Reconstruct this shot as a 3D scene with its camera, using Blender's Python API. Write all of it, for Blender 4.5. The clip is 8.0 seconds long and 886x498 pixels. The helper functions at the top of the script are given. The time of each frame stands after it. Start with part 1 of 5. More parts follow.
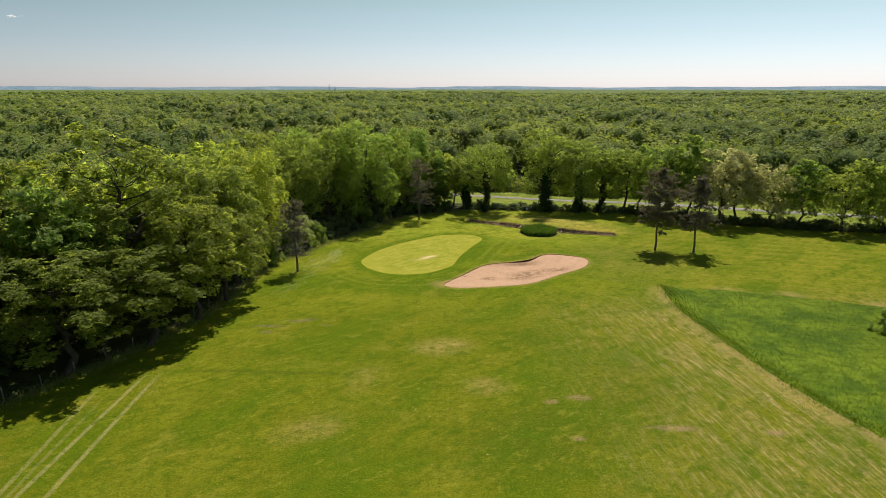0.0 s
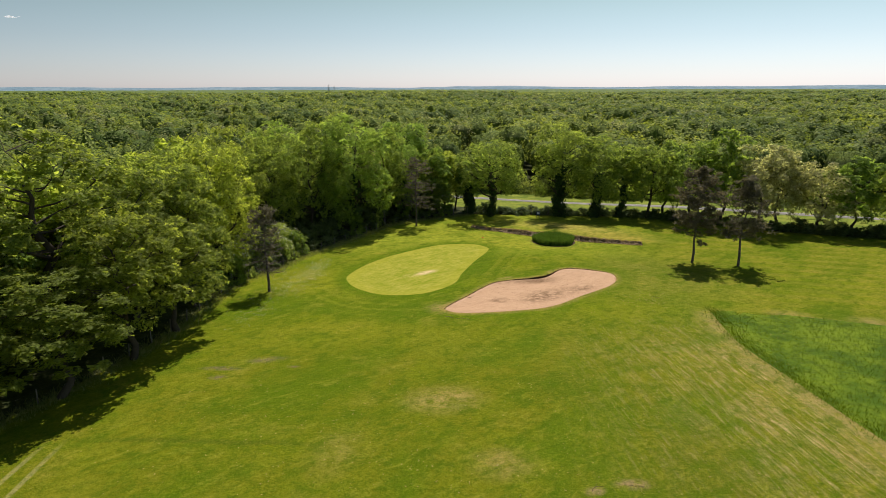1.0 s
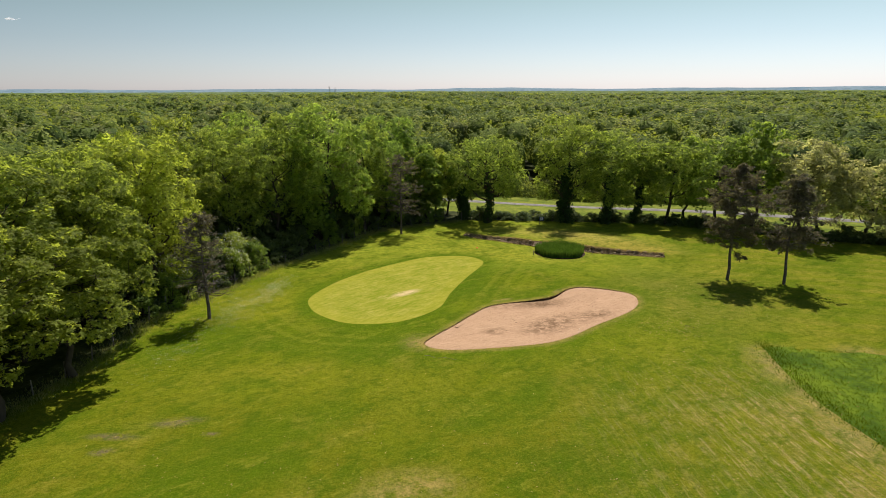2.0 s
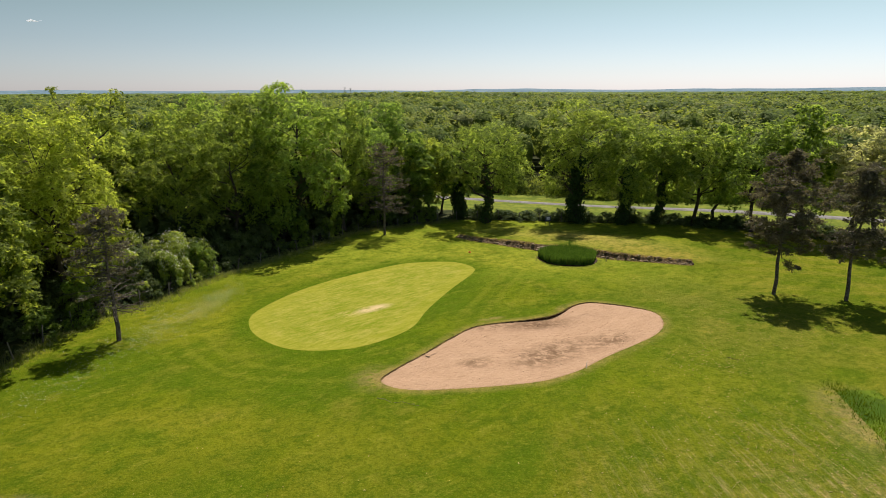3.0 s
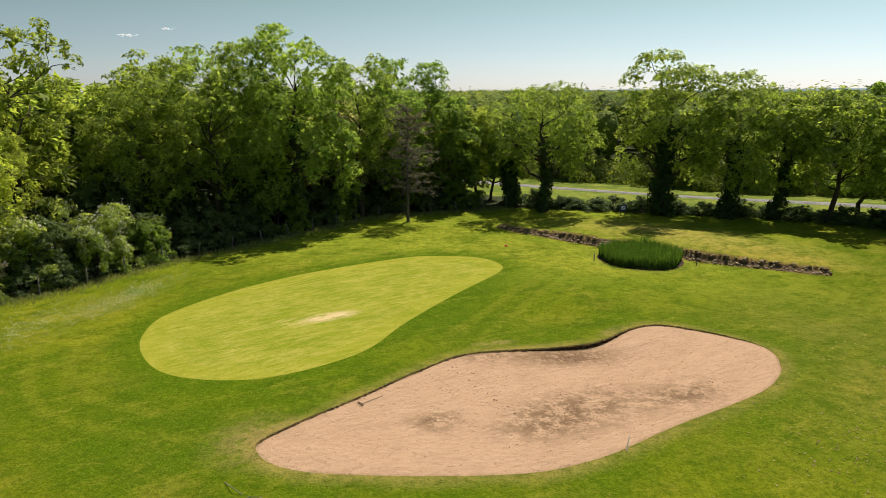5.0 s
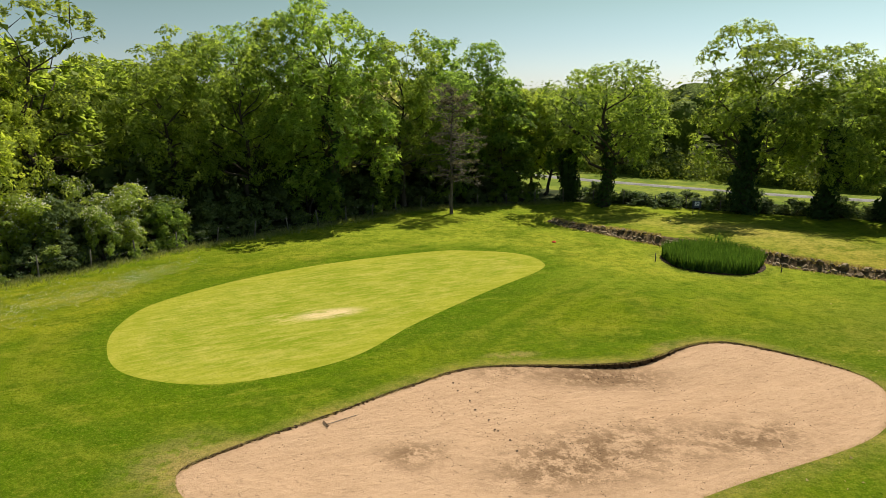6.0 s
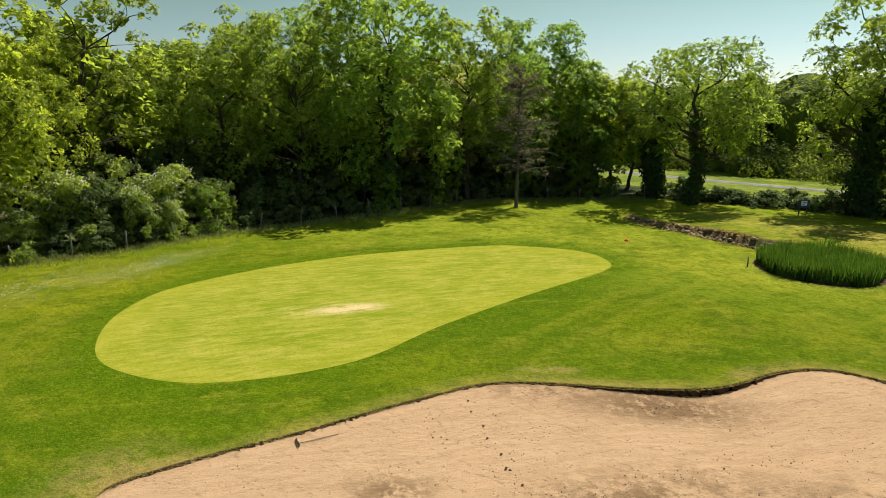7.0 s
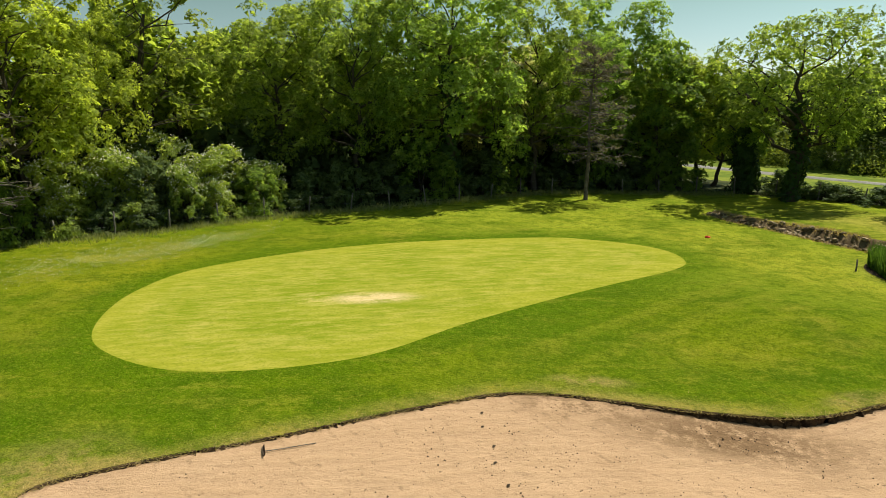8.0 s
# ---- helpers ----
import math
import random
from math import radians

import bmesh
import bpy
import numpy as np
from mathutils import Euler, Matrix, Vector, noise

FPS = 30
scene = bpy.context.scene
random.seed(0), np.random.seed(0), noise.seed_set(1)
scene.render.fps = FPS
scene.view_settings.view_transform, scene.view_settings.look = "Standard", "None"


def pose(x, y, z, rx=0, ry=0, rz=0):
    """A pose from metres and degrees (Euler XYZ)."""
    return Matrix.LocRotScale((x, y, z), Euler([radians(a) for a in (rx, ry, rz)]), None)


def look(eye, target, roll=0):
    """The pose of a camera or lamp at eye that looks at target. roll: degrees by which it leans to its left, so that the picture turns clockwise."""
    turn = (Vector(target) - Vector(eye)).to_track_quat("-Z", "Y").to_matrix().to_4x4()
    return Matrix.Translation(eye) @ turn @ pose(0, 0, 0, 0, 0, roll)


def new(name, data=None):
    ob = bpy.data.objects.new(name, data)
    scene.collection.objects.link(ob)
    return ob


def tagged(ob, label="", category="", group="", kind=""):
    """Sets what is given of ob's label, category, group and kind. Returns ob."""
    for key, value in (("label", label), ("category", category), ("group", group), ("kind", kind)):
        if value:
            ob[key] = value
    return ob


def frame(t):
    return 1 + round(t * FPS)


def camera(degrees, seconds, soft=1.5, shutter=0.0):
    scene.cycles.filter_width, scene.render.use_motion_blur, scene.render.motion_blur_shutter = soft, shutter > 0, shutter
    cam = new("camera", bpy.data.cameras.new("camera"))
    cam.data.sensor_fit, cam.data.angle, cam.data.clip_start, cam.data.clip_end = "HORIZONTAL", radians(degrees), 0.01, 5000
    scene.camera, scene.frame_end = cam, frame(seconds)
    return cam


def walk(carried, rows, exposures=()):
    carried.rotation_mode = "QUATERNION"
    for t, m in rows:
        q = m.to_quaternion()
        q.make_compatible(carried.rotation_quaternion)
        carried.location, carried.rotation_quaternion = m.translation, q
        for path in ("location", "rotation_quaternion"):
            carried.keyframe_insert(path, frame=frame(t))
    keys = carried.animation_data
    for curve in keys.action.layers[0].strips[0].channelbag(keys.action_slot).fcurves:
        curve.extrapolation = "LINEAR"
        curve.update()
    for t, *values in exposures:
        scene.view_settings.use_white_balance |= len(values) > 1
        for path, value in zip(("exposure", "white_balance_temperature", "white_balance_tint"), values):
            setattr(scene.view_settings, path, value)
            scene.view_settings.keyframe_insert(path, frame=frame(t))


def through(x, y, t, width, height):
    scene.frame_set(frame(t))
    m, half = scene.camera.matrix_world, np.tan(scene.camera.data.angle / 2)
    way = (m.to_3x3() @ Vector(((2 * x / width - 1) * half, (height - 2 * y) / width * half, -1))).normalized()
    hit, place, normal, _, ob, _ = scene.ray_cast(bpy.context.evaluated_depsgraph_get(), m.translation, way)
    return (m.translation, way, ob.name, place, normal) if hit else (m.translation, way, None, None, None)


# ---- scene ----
cam = camera(71.1, 8.0, 0.8)
METRES, EYE, TILT, LEAN, TURN = 85.8, 27.95, -14.6, 0.0, 0.0
ROWS = [
    (0.0, 0.0, 0.0, 0.0, -0.0, 0.0, 0.0),
    (0.5, -0.0022, 0.0939, 0.0101, 0.01, -0.01, 0.06),
    (1.0, -0.0002, 0.189, 0.0225, 0.03, 0.03, 0.13),
    (1.5, 0.0084, 0.2824, 0.0322, 0.07, 0.11, 0.19),
    (2.0, 0.0247, 0.3725, 0.0409, 0.19, 0.22, 0.16),
    (3.5, 0.0904, 0.611, 0.0455, 2.97, 0.39, -0.54),
    (4.0, 0.1118, 0.6734, 0.0447, 4.89, 0.44, -1.0),
    (4.5, 0.1284, 0.727, 0.0402, 7.66, 0.43, -1.62),
    (6.0, 0.1643, 0.8561, 0.032, 17.67, -0.01, -4.17),
    (6.5, 0.1699, 0.8917, 0.0303, 21.59, -0.25, -5.18),
    (7.0, 0.1728, 0.9228, 0.0281, 25.74, -0.63, -6.24),
    (7.5, 0.1741, 0.9499, 0.0252, 29.72, -1.09, -7.22),
    (8.0, 0.1739, 0.9742, 0.023, 33.39, -1.63, -8.08),
]
walk(cam, [(t, pose(0, 0, EYE, TILT, LEAN, TURN) @ pose(METRES * x, METRES * y, METRES * z, 90 + pitch, roll, yaw)) for t, x, y, z, yaw, pitch, roll in ROWS],
     exposures=[(0.0, 0.36, 6500, 20), (3.5, 0.34, 6500, 20), (6.0, 0.50, 6650, 11), (8.0, 0.57, 6750, 5)])

# ---- world, sun ----
SUN_AZ, SUN_EL = 15.0, 59.0        # degrees to the right of the y axis, degrees above the horizon
world = bpy.data.worlds.new("sky")
scene.world = world
world.use_nodes = True
wt = world.node_tree
sky = wt.nodes.new("ShaderNodeTexSky")
sky.sky_type, sky.sun_disc = "NISHITA", False
sky.sun_elevation, sky.sun_rotation = radians(SUN_EL), radians(SUN_AZ)
sky.altitude, sky.air_density, sky.dust_density, sky.ozone_density = 60, 1.0, 0.35, 1.0
pale = wt.nodes.new("ShaderNodeHueSaturation")           # thin high haze: a paler, cooler sky
pale.inputs["Saturation"].default_value = 0.78
cool = wt.nodes.new("ShaderNodeMix")
cool.data_type, cool.blend_type = "RGBA", "MULTIPLY"
cool.inputs[0].default_value, cool.inputs[7].default_value = 1.0, (0.89, 1.02, 1.03, 1.0)
wt.links.new(sky.outputs[0], pale.inputs["Color"])
wt.links.new(pale.outputs[0], cool.inputs[6])
# the haze is thicker and brighter towards the sun's side
where = wt.nodes.new("ShaderNodeTexCoord")
split = wt.nodes.new("ShaderNodeSeparateXYZ")
bright = wt.nodes.new("ShaderNodeMapRange")
for i, v in enumerate((0.0, -0.7, 0.7, 0.82, 1.36)):
    if i:
        bright.inputs[i].default_value = v
low = wt.nodes.new("ShaderNodeMapRange")                 # whitish haze low down, a duller blue above it
low.inputs[1].default_value, low.inputs[2].default_value = 0.0, 0.13
veil = wt.nodes.new("ShaderNodeMix")
veil.data_type = "RGBA"
veil.inputs[6].default_value, veil.inputs[7].default_value = (1.10, 1.05, 1.25, 1.0), (0.87, 0.90, 0.775, 1.0)
hazed = wt.nodes.new("ShaderNodeMix")
hazed.data_type, hazed.blend_type = "RGBA", "MULTIPLY"
hazed.inputs[0].default_value = 1.0
haze = wt.nodes.new("ShaderNodeVectorMath")
haze.operation = "SCALE"
wt.links.new(where.outputs["Generated"], split.inputs[0])
wt.links.new(split.outputs[0], bright.inputs[0])
wt.links.new(split.outputs[2], low.inputs[0])
wt.links.new(low.outputs[0], veil.inputs[0])
wt.links.new(cool.outputs[2], hazed.inputs[6])
wt.links.new(veil.outputs[2], hazed.inputs[7])
wt.links.new(hazed.outputs[2], haze.inputs[0])
wt.links.new(bright.outputs[0], haze.inputs["Scale"])
wt.links.new(haze.outputs[0], wt.nodes["Background"].inputs[0])
wt.nodes["Background"].inputs[1].default_value = 0.067
sun_data = bpy.data.lights.new("sun", "SUN")
sun_data.energy, sun_data.angle, sun_data.color = 5.0, radians(0.53), (1.0, 0.95, 0.86)
sun = new("sun", sun_data)
saz, sel = radians(SUN_AZ), radians(SUN_EL)
sun.matrix_world = look((0, 0, 200), (-math.sin(saz) * math.cos(sel) * 100, -math.cos(saz) * math.cos(sel) * 100, 200 - math.sin(sel) * 100))

# ---- materials ----
class Nodes:
    """Short-hand for a node material."""
    def __init__(self, name, rough=0.8, spec=0.3):
        self.m = bpy.data.materials.new(name)
        self.m.use_nodes = True
        self.t = self.m.node_tree
        self.b = self.t.nodes["Principled BSDF"]
        self.b.inputs["Roughness"].default_value = rough
        self.b.inputs["Specular IOR Level"].default_value = spec
        self.co = self.t.nodes.new("ShaderNodeTexCoord").outputs["Object"]

    def put(self, sock, v):
        if hasattr(v, "is_output"):
            self.t.links.new(v, sock)
        elif isinstance(v, tuple):
            sock.default_value = (*v, 1.0) if len(v) == 3 and sock.type == "RGBA" else v
        else:
            sock.default_value = v

    def noise(self, scale, detail=4, rough=0.55, stretch=None, turn=0.0, where=None):
        src = where or self.co
        if stretch:
            axes = self.t.nodes.new("ShaderNodeMapping")
            axes.vector_type = "TEXTURE"
            axes.inputs["Rotation"].default_value = (0, 0, radians(turn))
            self.put(axes.inputs[0], src)
            mp = self.t.nodes.new("ShaderNodeMapping")
            mp.inputs["Scale"].default_value = stretch
            self.put(mp.inputs[0], axes.outputs[0])
            src = mp.outputs[0]
        n = self.t.nodes.new("ShaderNodeTexNoise")
        self.put(n.inputs["Vector"], src)
        n.inputs["Scale"].default_value, n.inputs["Detail"].default_value, n.inputs["Roughness"].default_value = scale, detail, rough
        return n.outputs[0]

    def step(self, v, lo, hi, a=0.0, b=1.0):
        n = self.t.nodes.new("ShaderNodeMapRange")
        n.interpolation_type = "SMOOTHSTEP"
        for i, x in enumerate((v, lo, hi, a, b)):
            self.put(n.inputs[i], x)
        return n.outputs[0]

    def math(self, op, a, b=0.0):
        n = self.t.nodes.new("ShaderNodeMath")
        n.operation = op
        self.put(n.inputs[0], a)
        self.put(n.inputs[1], b)
        return n.outputs[0]

    def mix(self, f, a, b, blend="MIX"):
        n = self.t.nodes.new("ShaderNodeMix")
        n.data_type, n.blend_type = "RGBA", blend
        self.put(n.inputs[0], f)
        self.put(n.inputs[6], a)
        self.put(n.inputs[7], b)
        return n.outputs[2]

    def xyz(self, turn=0.0, at=(0, 0, 0)):
        mp = self.t.nodes.new("ShaderNodeMapping")
        mp.vector_type = "TEXTURE"
        mp.inputs["Location"].default_value = at
        mp.inputs["Rotation"].default_value = (0, 0, radians(turn))
        self.put(mp.inputs[0], self.co)
        sp = self.t.nodes.new("ShaderNodeSeparateXYZ")
        self.put(sp.inputs[0], mp.outputs[0])
        return sp.outputs

    def near(self, x, y, r, turn=0.0, squash=1.0):
        """1 at the place x, y, falling to 0 at r metres."""
        o = self.xyz(turn, (x, y, 0))
        d = self.math("SQRT", self.math("ADD", self.math("POWER", o[0], 2.0), self.math("POWER", self.math("MULTIPLY", o[1], squash), 2.0)))
        return self.step(d, 0.0, r, 1.0, 0.0)

    def gap(self, name):
        """Metres from an outline of the plan, as the mesh carries them."""
        n = self.t.nodes.new("ShaderNodeAttribute")
        n.attribute_name = name
        return n.outputs["Fac"]

    def islands(self):
        return self.t.nodes.new("ShaderNodeNewGeometry").outputs["Random Per Island"]

    def each(self):
        return self.t.nodes.new("ShaderNodeObjectInfo").outputs["Random"]

    def bump(self, h, strength=0.5, dist=0.05):
        n = self.t.nodes.new("ShaderNodeBump")
        n.inputs["Strength"].default_value, n.inputs["Distance"].default_value = strength, dist
        self.put(n.inputs["Height"], h)
        self.put(self.b.inputs["Normal"], n.outputs[0])

    def done(self, colour):
        self.put(self.b.inputs["Base Color"], colour)
        return self.m


def leaf_material(name, dark, light, through=0.64, gloss=0.1, crowns=False):
    dark, light = (dark[0], dark[1], dark[2] * 1.5), (light[0], light[1], light[2] * 1.5)
    k = Nodes(name, 0.6, gloss)
    tone = k.math("ADD", k.math("MULTIPLY", k.gap("tone"), 0.82), k.math("MULTIPLY", k.islands(), 0.18)) if crowns else k.islands()
    c = k.mix(tone, dark, light)
    c = k.mix(k.step(k.each(), 0.0, 1.0, 0.0, 0.22), c, (light[0] * 1.15, light[1] * 0.95, light[2] * 0.7))
    c = k.mix(k.step(k.noise(0.35, 2), 0.4, 0.7, 0.0, 0.3), c, tuple(v * 0.6 for v in dark))
    c = k.mix(k.step(k.noise(1.6, 3, 0.7), 0.5, 0.38, 0.0, 0.5), c, tuple(v * 1.2 for v in light))
    k.put(k.b.inputs["Base Color"], k.mix(1.0, c, (0.80, 0.80, 0.80), "MULTIPLY"))
    tr = k.t.nodes.new("ShaderNodeBsdfTranslucent")
    k.put(tr.inputs[0], k.mix(1.0, c, (1.55, 1.5, 0.72), "MULTIPLY"))
    mx = k.t.nodes.new("ShaderNodeMixShader")
    mx.inputs[0].default_value = through
    k.put(mx.inputs[1], k.b.outputs[0])
    k.put(mx.inputs[2], tr.outputs[0])
    k.put(k.t.nodes["Material Output"].inputs[0], mx.outputs[0])
    return k.m


LEAF = {
    "oak": leaf_material("oak_leaves", (0.108, 0.178, 0.022), (0.345, 0.425, 0.068)),
    "bright": leaf_material("spring_leaves", (0.160, 0.238, 0.022), (0.425, 0.50, 0.07)),
    "dark": leaf_material("dark_leaves", (0.085, 0.160, 0.022), (0.27, 0.37, 0.06)),
    "green": leaf_material("fresh_green_leaves", (0.12, 0.208, 0.03), (0.33, 0.455, 0.075)),
    "olive": leaf_material("olive_leaves", (0.22, 0.235, 0.085), (0.47, 0.48, 0.20)),
    "limb": leaf_material("old_oak_leaves", (0.105, 0.155, 0.02), (0.33, 0.39, 0.055)),
    "dry": leaf_material("dry_grass", (0.20, 0.165, 0.05), (0.48, 0.38, 0.15), 0.4, 0.0),
    "grey": leaf_material("pale_bush_leaves", (0.13, 0.195, 0.032), (0.36, 0.445, 0.085)),
    "pine": leaf_material("pine_needles", (0.07, 0.07, 0.034), (0.20, 0.185, 0.10), 0.35),
    "ivy": leaf_material("ivy_leaves", (0.014, 0.042, 0.009), (0.055, 0.10, 0.018), 0.2),
    "hedge": leaf_material("hedge_leaves", (0.028, 0.05, 0.010), (0.09, 0.125, 0.025), 0.3, 0.04),
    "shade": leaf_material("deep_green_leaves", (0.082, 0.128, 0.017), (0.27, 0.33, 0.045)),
    "shrub": leaf_material("shrub_leaves", (0.05, 0.085, 0.022), (0.16, 0.215, 0.055), 0.4, 0.06),
    "reed": leaf_material("reed_blades", (0.036, 0.092, 0.010), (0.115, 0.205, 0.026), 0.4),
    "grass": leaf_material("long_grass_blades", (0.048, 0.098, 0.003), (0.13, 0.185, 0.009), 0.4, 0.0),
    "straw": leaf_material("grass_with_straw", (0.10, 0.16, 0.02), (0.28, 0.29, 0.09), 0.35),
    "flower": leaf_material("white_blossom", (0.62, 0.62, 0.42), (0.82, 0.82, 0.60), 0.3),
    "wood_oak": leaf_material("woodland_leaves", (0.095, 0.145, 0.02), (0.26, 0.335, 0.045), 0.35, 0.06, True),
    "wood_dark": leaf_material("woodland_dark_leaves", (0.06, 0.105, 0.02), (0.17, 0.235, 0.04), 0.35, 0.06, True),
    "wood_bright": leaf_material("woodland_light_leaves", (0.14, 0.20, 0.022), (0.34, 0.41, 0.05), 0.35, 0.06, True),
    "wood_olive": leaf_material("woodland_olive_leaves", (0.12, 0.155, 0.035), (0.28, 0.32, 0.08), 0.35, 0.06, True),
}


def bark_material():
    k = Nodes("bark", 0.9, 0.1)
    n = k.noise(3.0, 5, stretch=(1, 1, 0.25))
    k.bump(n, 0.7, 0.04)
    return k.done(k.mix(n, (0.025, 0.02, 0.015), (0.09, 0.073, 0.052)))


def lawn_material():
    k = Nodes("mown_lawn", 0.95, 0.02)
    big, mid = k.noise(0.05, 5, 0.6), k.noise(0.28, 6, 0.65)
    tuft, fine, grit = k.noise(1.3, 6, 0.75), k.noise(5.0, 5, 0.75), k.noise(16.0, 3, 0.7)
    x, y, z = k.xyz()
    c = k.mix(k.step(big, 0.38, 0.62), (0.080, 0.130, 0.0025), (0.135, 0.176, 0.0045))
    c = k.mix(k.step(mid, 0.46, 0.64, 0.0, 0.7), c, (0.150, 0.180, 0.008))
    # mown stripes, one way before the green and another way round the field
    w = k.math("SINE", k.math("ADD", k.math("MULTIPLY", k.xyz(-20)[0], 1.4), k.math("MULTIPLY", big, 6.0)))
    c = k.mix(k.step(w, -0.4, 0.4, 0.0, 0.16), c, (0.144, 0.151, 0.0105))
    w2 = k.math("SINE", k.math("MULTIPLY", k.xyz(72)[0], 1.9))
    right = k.step(x, 30.0, 42.0)
    c = k.mix(k.math("MULTIPLY", right, k.step(w2, -0.4, 0.4, 0.15, 0.6)), c, (0.205, 0.19, 0.024))
    # the drier, duller fairway before the bunker
    fair = k.step(y, 96.0, 66.0)
    c = k.mix(k.math("MULTIPLY", fair, k.step(mid, 0.3, 0.6, 0.5, 0.9)), c, (0.108, 0.122, 0.005))
    # broad light and dark drifts
    drift = k.noise(0.11, 4, 0.6, stretch=(1, 0.55, 1), turn=-25)
    c = k.mix(k.step(drift, 0.46, 0.62, 0.0, 0.65), c, (0.058, 0.112, 0.002))
    c = k.mix(k.step(drift, 0.47, 0.36, 0.0, 0.4), c, (0.165, 0.185, 0.012))
    # lusher turf in the hollow round the sand, thin yellow turf round the green, duller turf beside the pines
    for px, py, r, turn, sq, col, f in ((5.5, 103.0, 15.0, -35, 2.6, (0.050, 0.108, 0.002), 0.75), (-6.0, 86.5, 13.0, -10, 1.6, (0.055, 0.112, 0.002), 0.7), (12.0, 112.0, 13.0, 15, 2.0, (0.055, 0.112, 0.002), 0.6),
                                        (-19.0, 98.0, 15.0, -28, 2.2, (0.205, 0.215, 0.012), 0.8), (2.0, 124.0, 14.0, -20, 2.2, (0.20, 0.205, 0.012), 0.75), (-12.0, 79.0, 13.0, 10, 2.2, (0.20, 0.205, 0.012), 0.6), (13.0, 120.0, 15.0, -20, 2.4, (0.225, 0.215, 0.016), 0.85), (30.0, 101.0, 17.0, 10, 0.8, (0.165, 0.162, 0.028), 0.7)):
        c = k.mix(k.math("MULTIPLY", k.near(px, py, r, turn, sq), k.step(mid, 0.32, 0.58, f * 0.45, f)), c, col)
    back = k.math("MULTIPLY", k.step(y, 106.0, 122.0), k.step(x, 44.0, 20.0))
    c = k.mix(k.math("MULTIPLY", back, k.step(mid, 0.3, 0.6, 0.4, 0.8)), c, (0.25, 0.30, 0.025))
    # passes of the mower round the green, and the lush collar along its edge
    ring = k.gap("green_gap")
    arcs = k.math("SINE", k.math("ADD", k.math("MULTIPLY", ring, 3.4), k.math("MULTIPLY", mid, 4.0)))
    m = k.math("MULTIPLY", k.math("MULTIPLY", k.step(ring, 1.5, 2.5), k.step(ring, 9.0, 5.5)), k.step(arcs, -0.2, 0.9, 0.0, 0.32))
    c = k.mix(k.math("MULTIPLY", m, k.step(tuft, 0.3, 0.55, 0.4, 1.0)), c, (0.225, 0.235, 0.02))
    c = k.mix(k.step(ring, 3.0, 0.3, 0.0, 0.75), c, (0.055, 0.116, 0.002))
    # thin yellow fringe round the sand, then greener turf
    rim = k.gap("sand_gap")
    c = k.mix(k.math("MULTIPLY", k.step(rim, 4.0, 1.2), k.step(mid, 0.3, 0.6, 0.2, 0.55)), c, (0.06, 0.118, 0.002))
    fringe = k.math("MULTIPLY", k.step(k.math("ADD", rim, k.math("MULTIPLY", tuft, -1.1)), 0.55, -0.5), k.step(mid, 0.34, 0.58, 0.3, 1.0))
    c = k.mix(k.math("MULTIPLY", fringe, 0.8), c, (0.29, 0.235, 0.06))
    # cut straw left in lines along the long grass, thinning out over the fairway
    band = k.math("MULTIPLY", k.step(x, 6.0, 31.0), k.math("MULTIPLY", k.step(y, 88.0, 70.0), k.step(y, 5.0, 25.0)))
    for scale, lo, hi, f, col in ((0.55, 0.44, 0.62, 0.5, (0.20, 0.165, 0.045)), (1.9, 0.46, 0.62, 0.75, (0.33, 0.25, 0.10)), (4.5, 0.52, 0.64, 0.9, (0.46, 0.36, 0.17))):
        streak = k.noise(scale, 6, 0.72, stretch=(1.0, 0.085, 1.0), turn=6)
        crumbs = k.step(k.noise(scale * 1.7, 5, 0.8), 0.40, 0.58, 0.35, 1.0)
        c = k.mix(k.math("MULTIPLY", k.math("MULTIPLY", band, crumbs), k.step(streak, lo, hi, 0.0, f)), c, col)
    edge = k.math("MULTIPLY", k.step(k.gap("meadow_gap"), 3.2, 0.2), k.step(tuft, 0.36, 0.6, 0.1, 0.85))
    c = k.mix(k.math("MULTIPLY", edge, k.step(y, 88.0, 84.0)), c, (0.36, 0.27, 0.11))
    # worn yellow places and lush dark places of the fairway
    for px, py, r, turn, sq, col, f in ((0.0, 64.3, 5.0, 10, 1.5, (0.30, 0.235, 0.07), 0.75), (4.2, 55.0, 3.5, 0, 1.2, (0.27, 0.215, 0.06), 0.6), (-11.0, 47.0, 5.0, 30, 1.6, (0.24, 0.20, 0.05), 0.6), (-8.0, 56.5, 4.5, 80, 1.5, (0.22, 0.20, 0.04), 0.5),
                                        (10.1, 66.5, 6.5, 0, 1.5, (0.052, 0.09, 0.003), 0.7), (7.5, 46.0, 13.0, 30, 1.5, (0.055, 0.085, 0.004), 0.85), (18.0, 54.0, 13.0, 80, 1.6, (0.07, 0.095, 0.006), 0.6), (-7.5, 41.5, 7.0, 0, 1.5, (0.07, 0.115, 0.003), 0.6), (5.5, 75.0, 9.0, 5, 2.2, (0.075, 0.12, 0.003), 0.6), (-12.0, 60.0, 8.0, 80, 1.8, (0.085, 0.125, 0.003), 0.5)):
        c = k.mix(k.math("MULTIPLY", k.near(px, py, r, turn, sq), k.step(k.noise(0.9, 6, 0.75), 0.38, 0.56, f * 0.35, min(1.0, f * 1.3))), c, col)
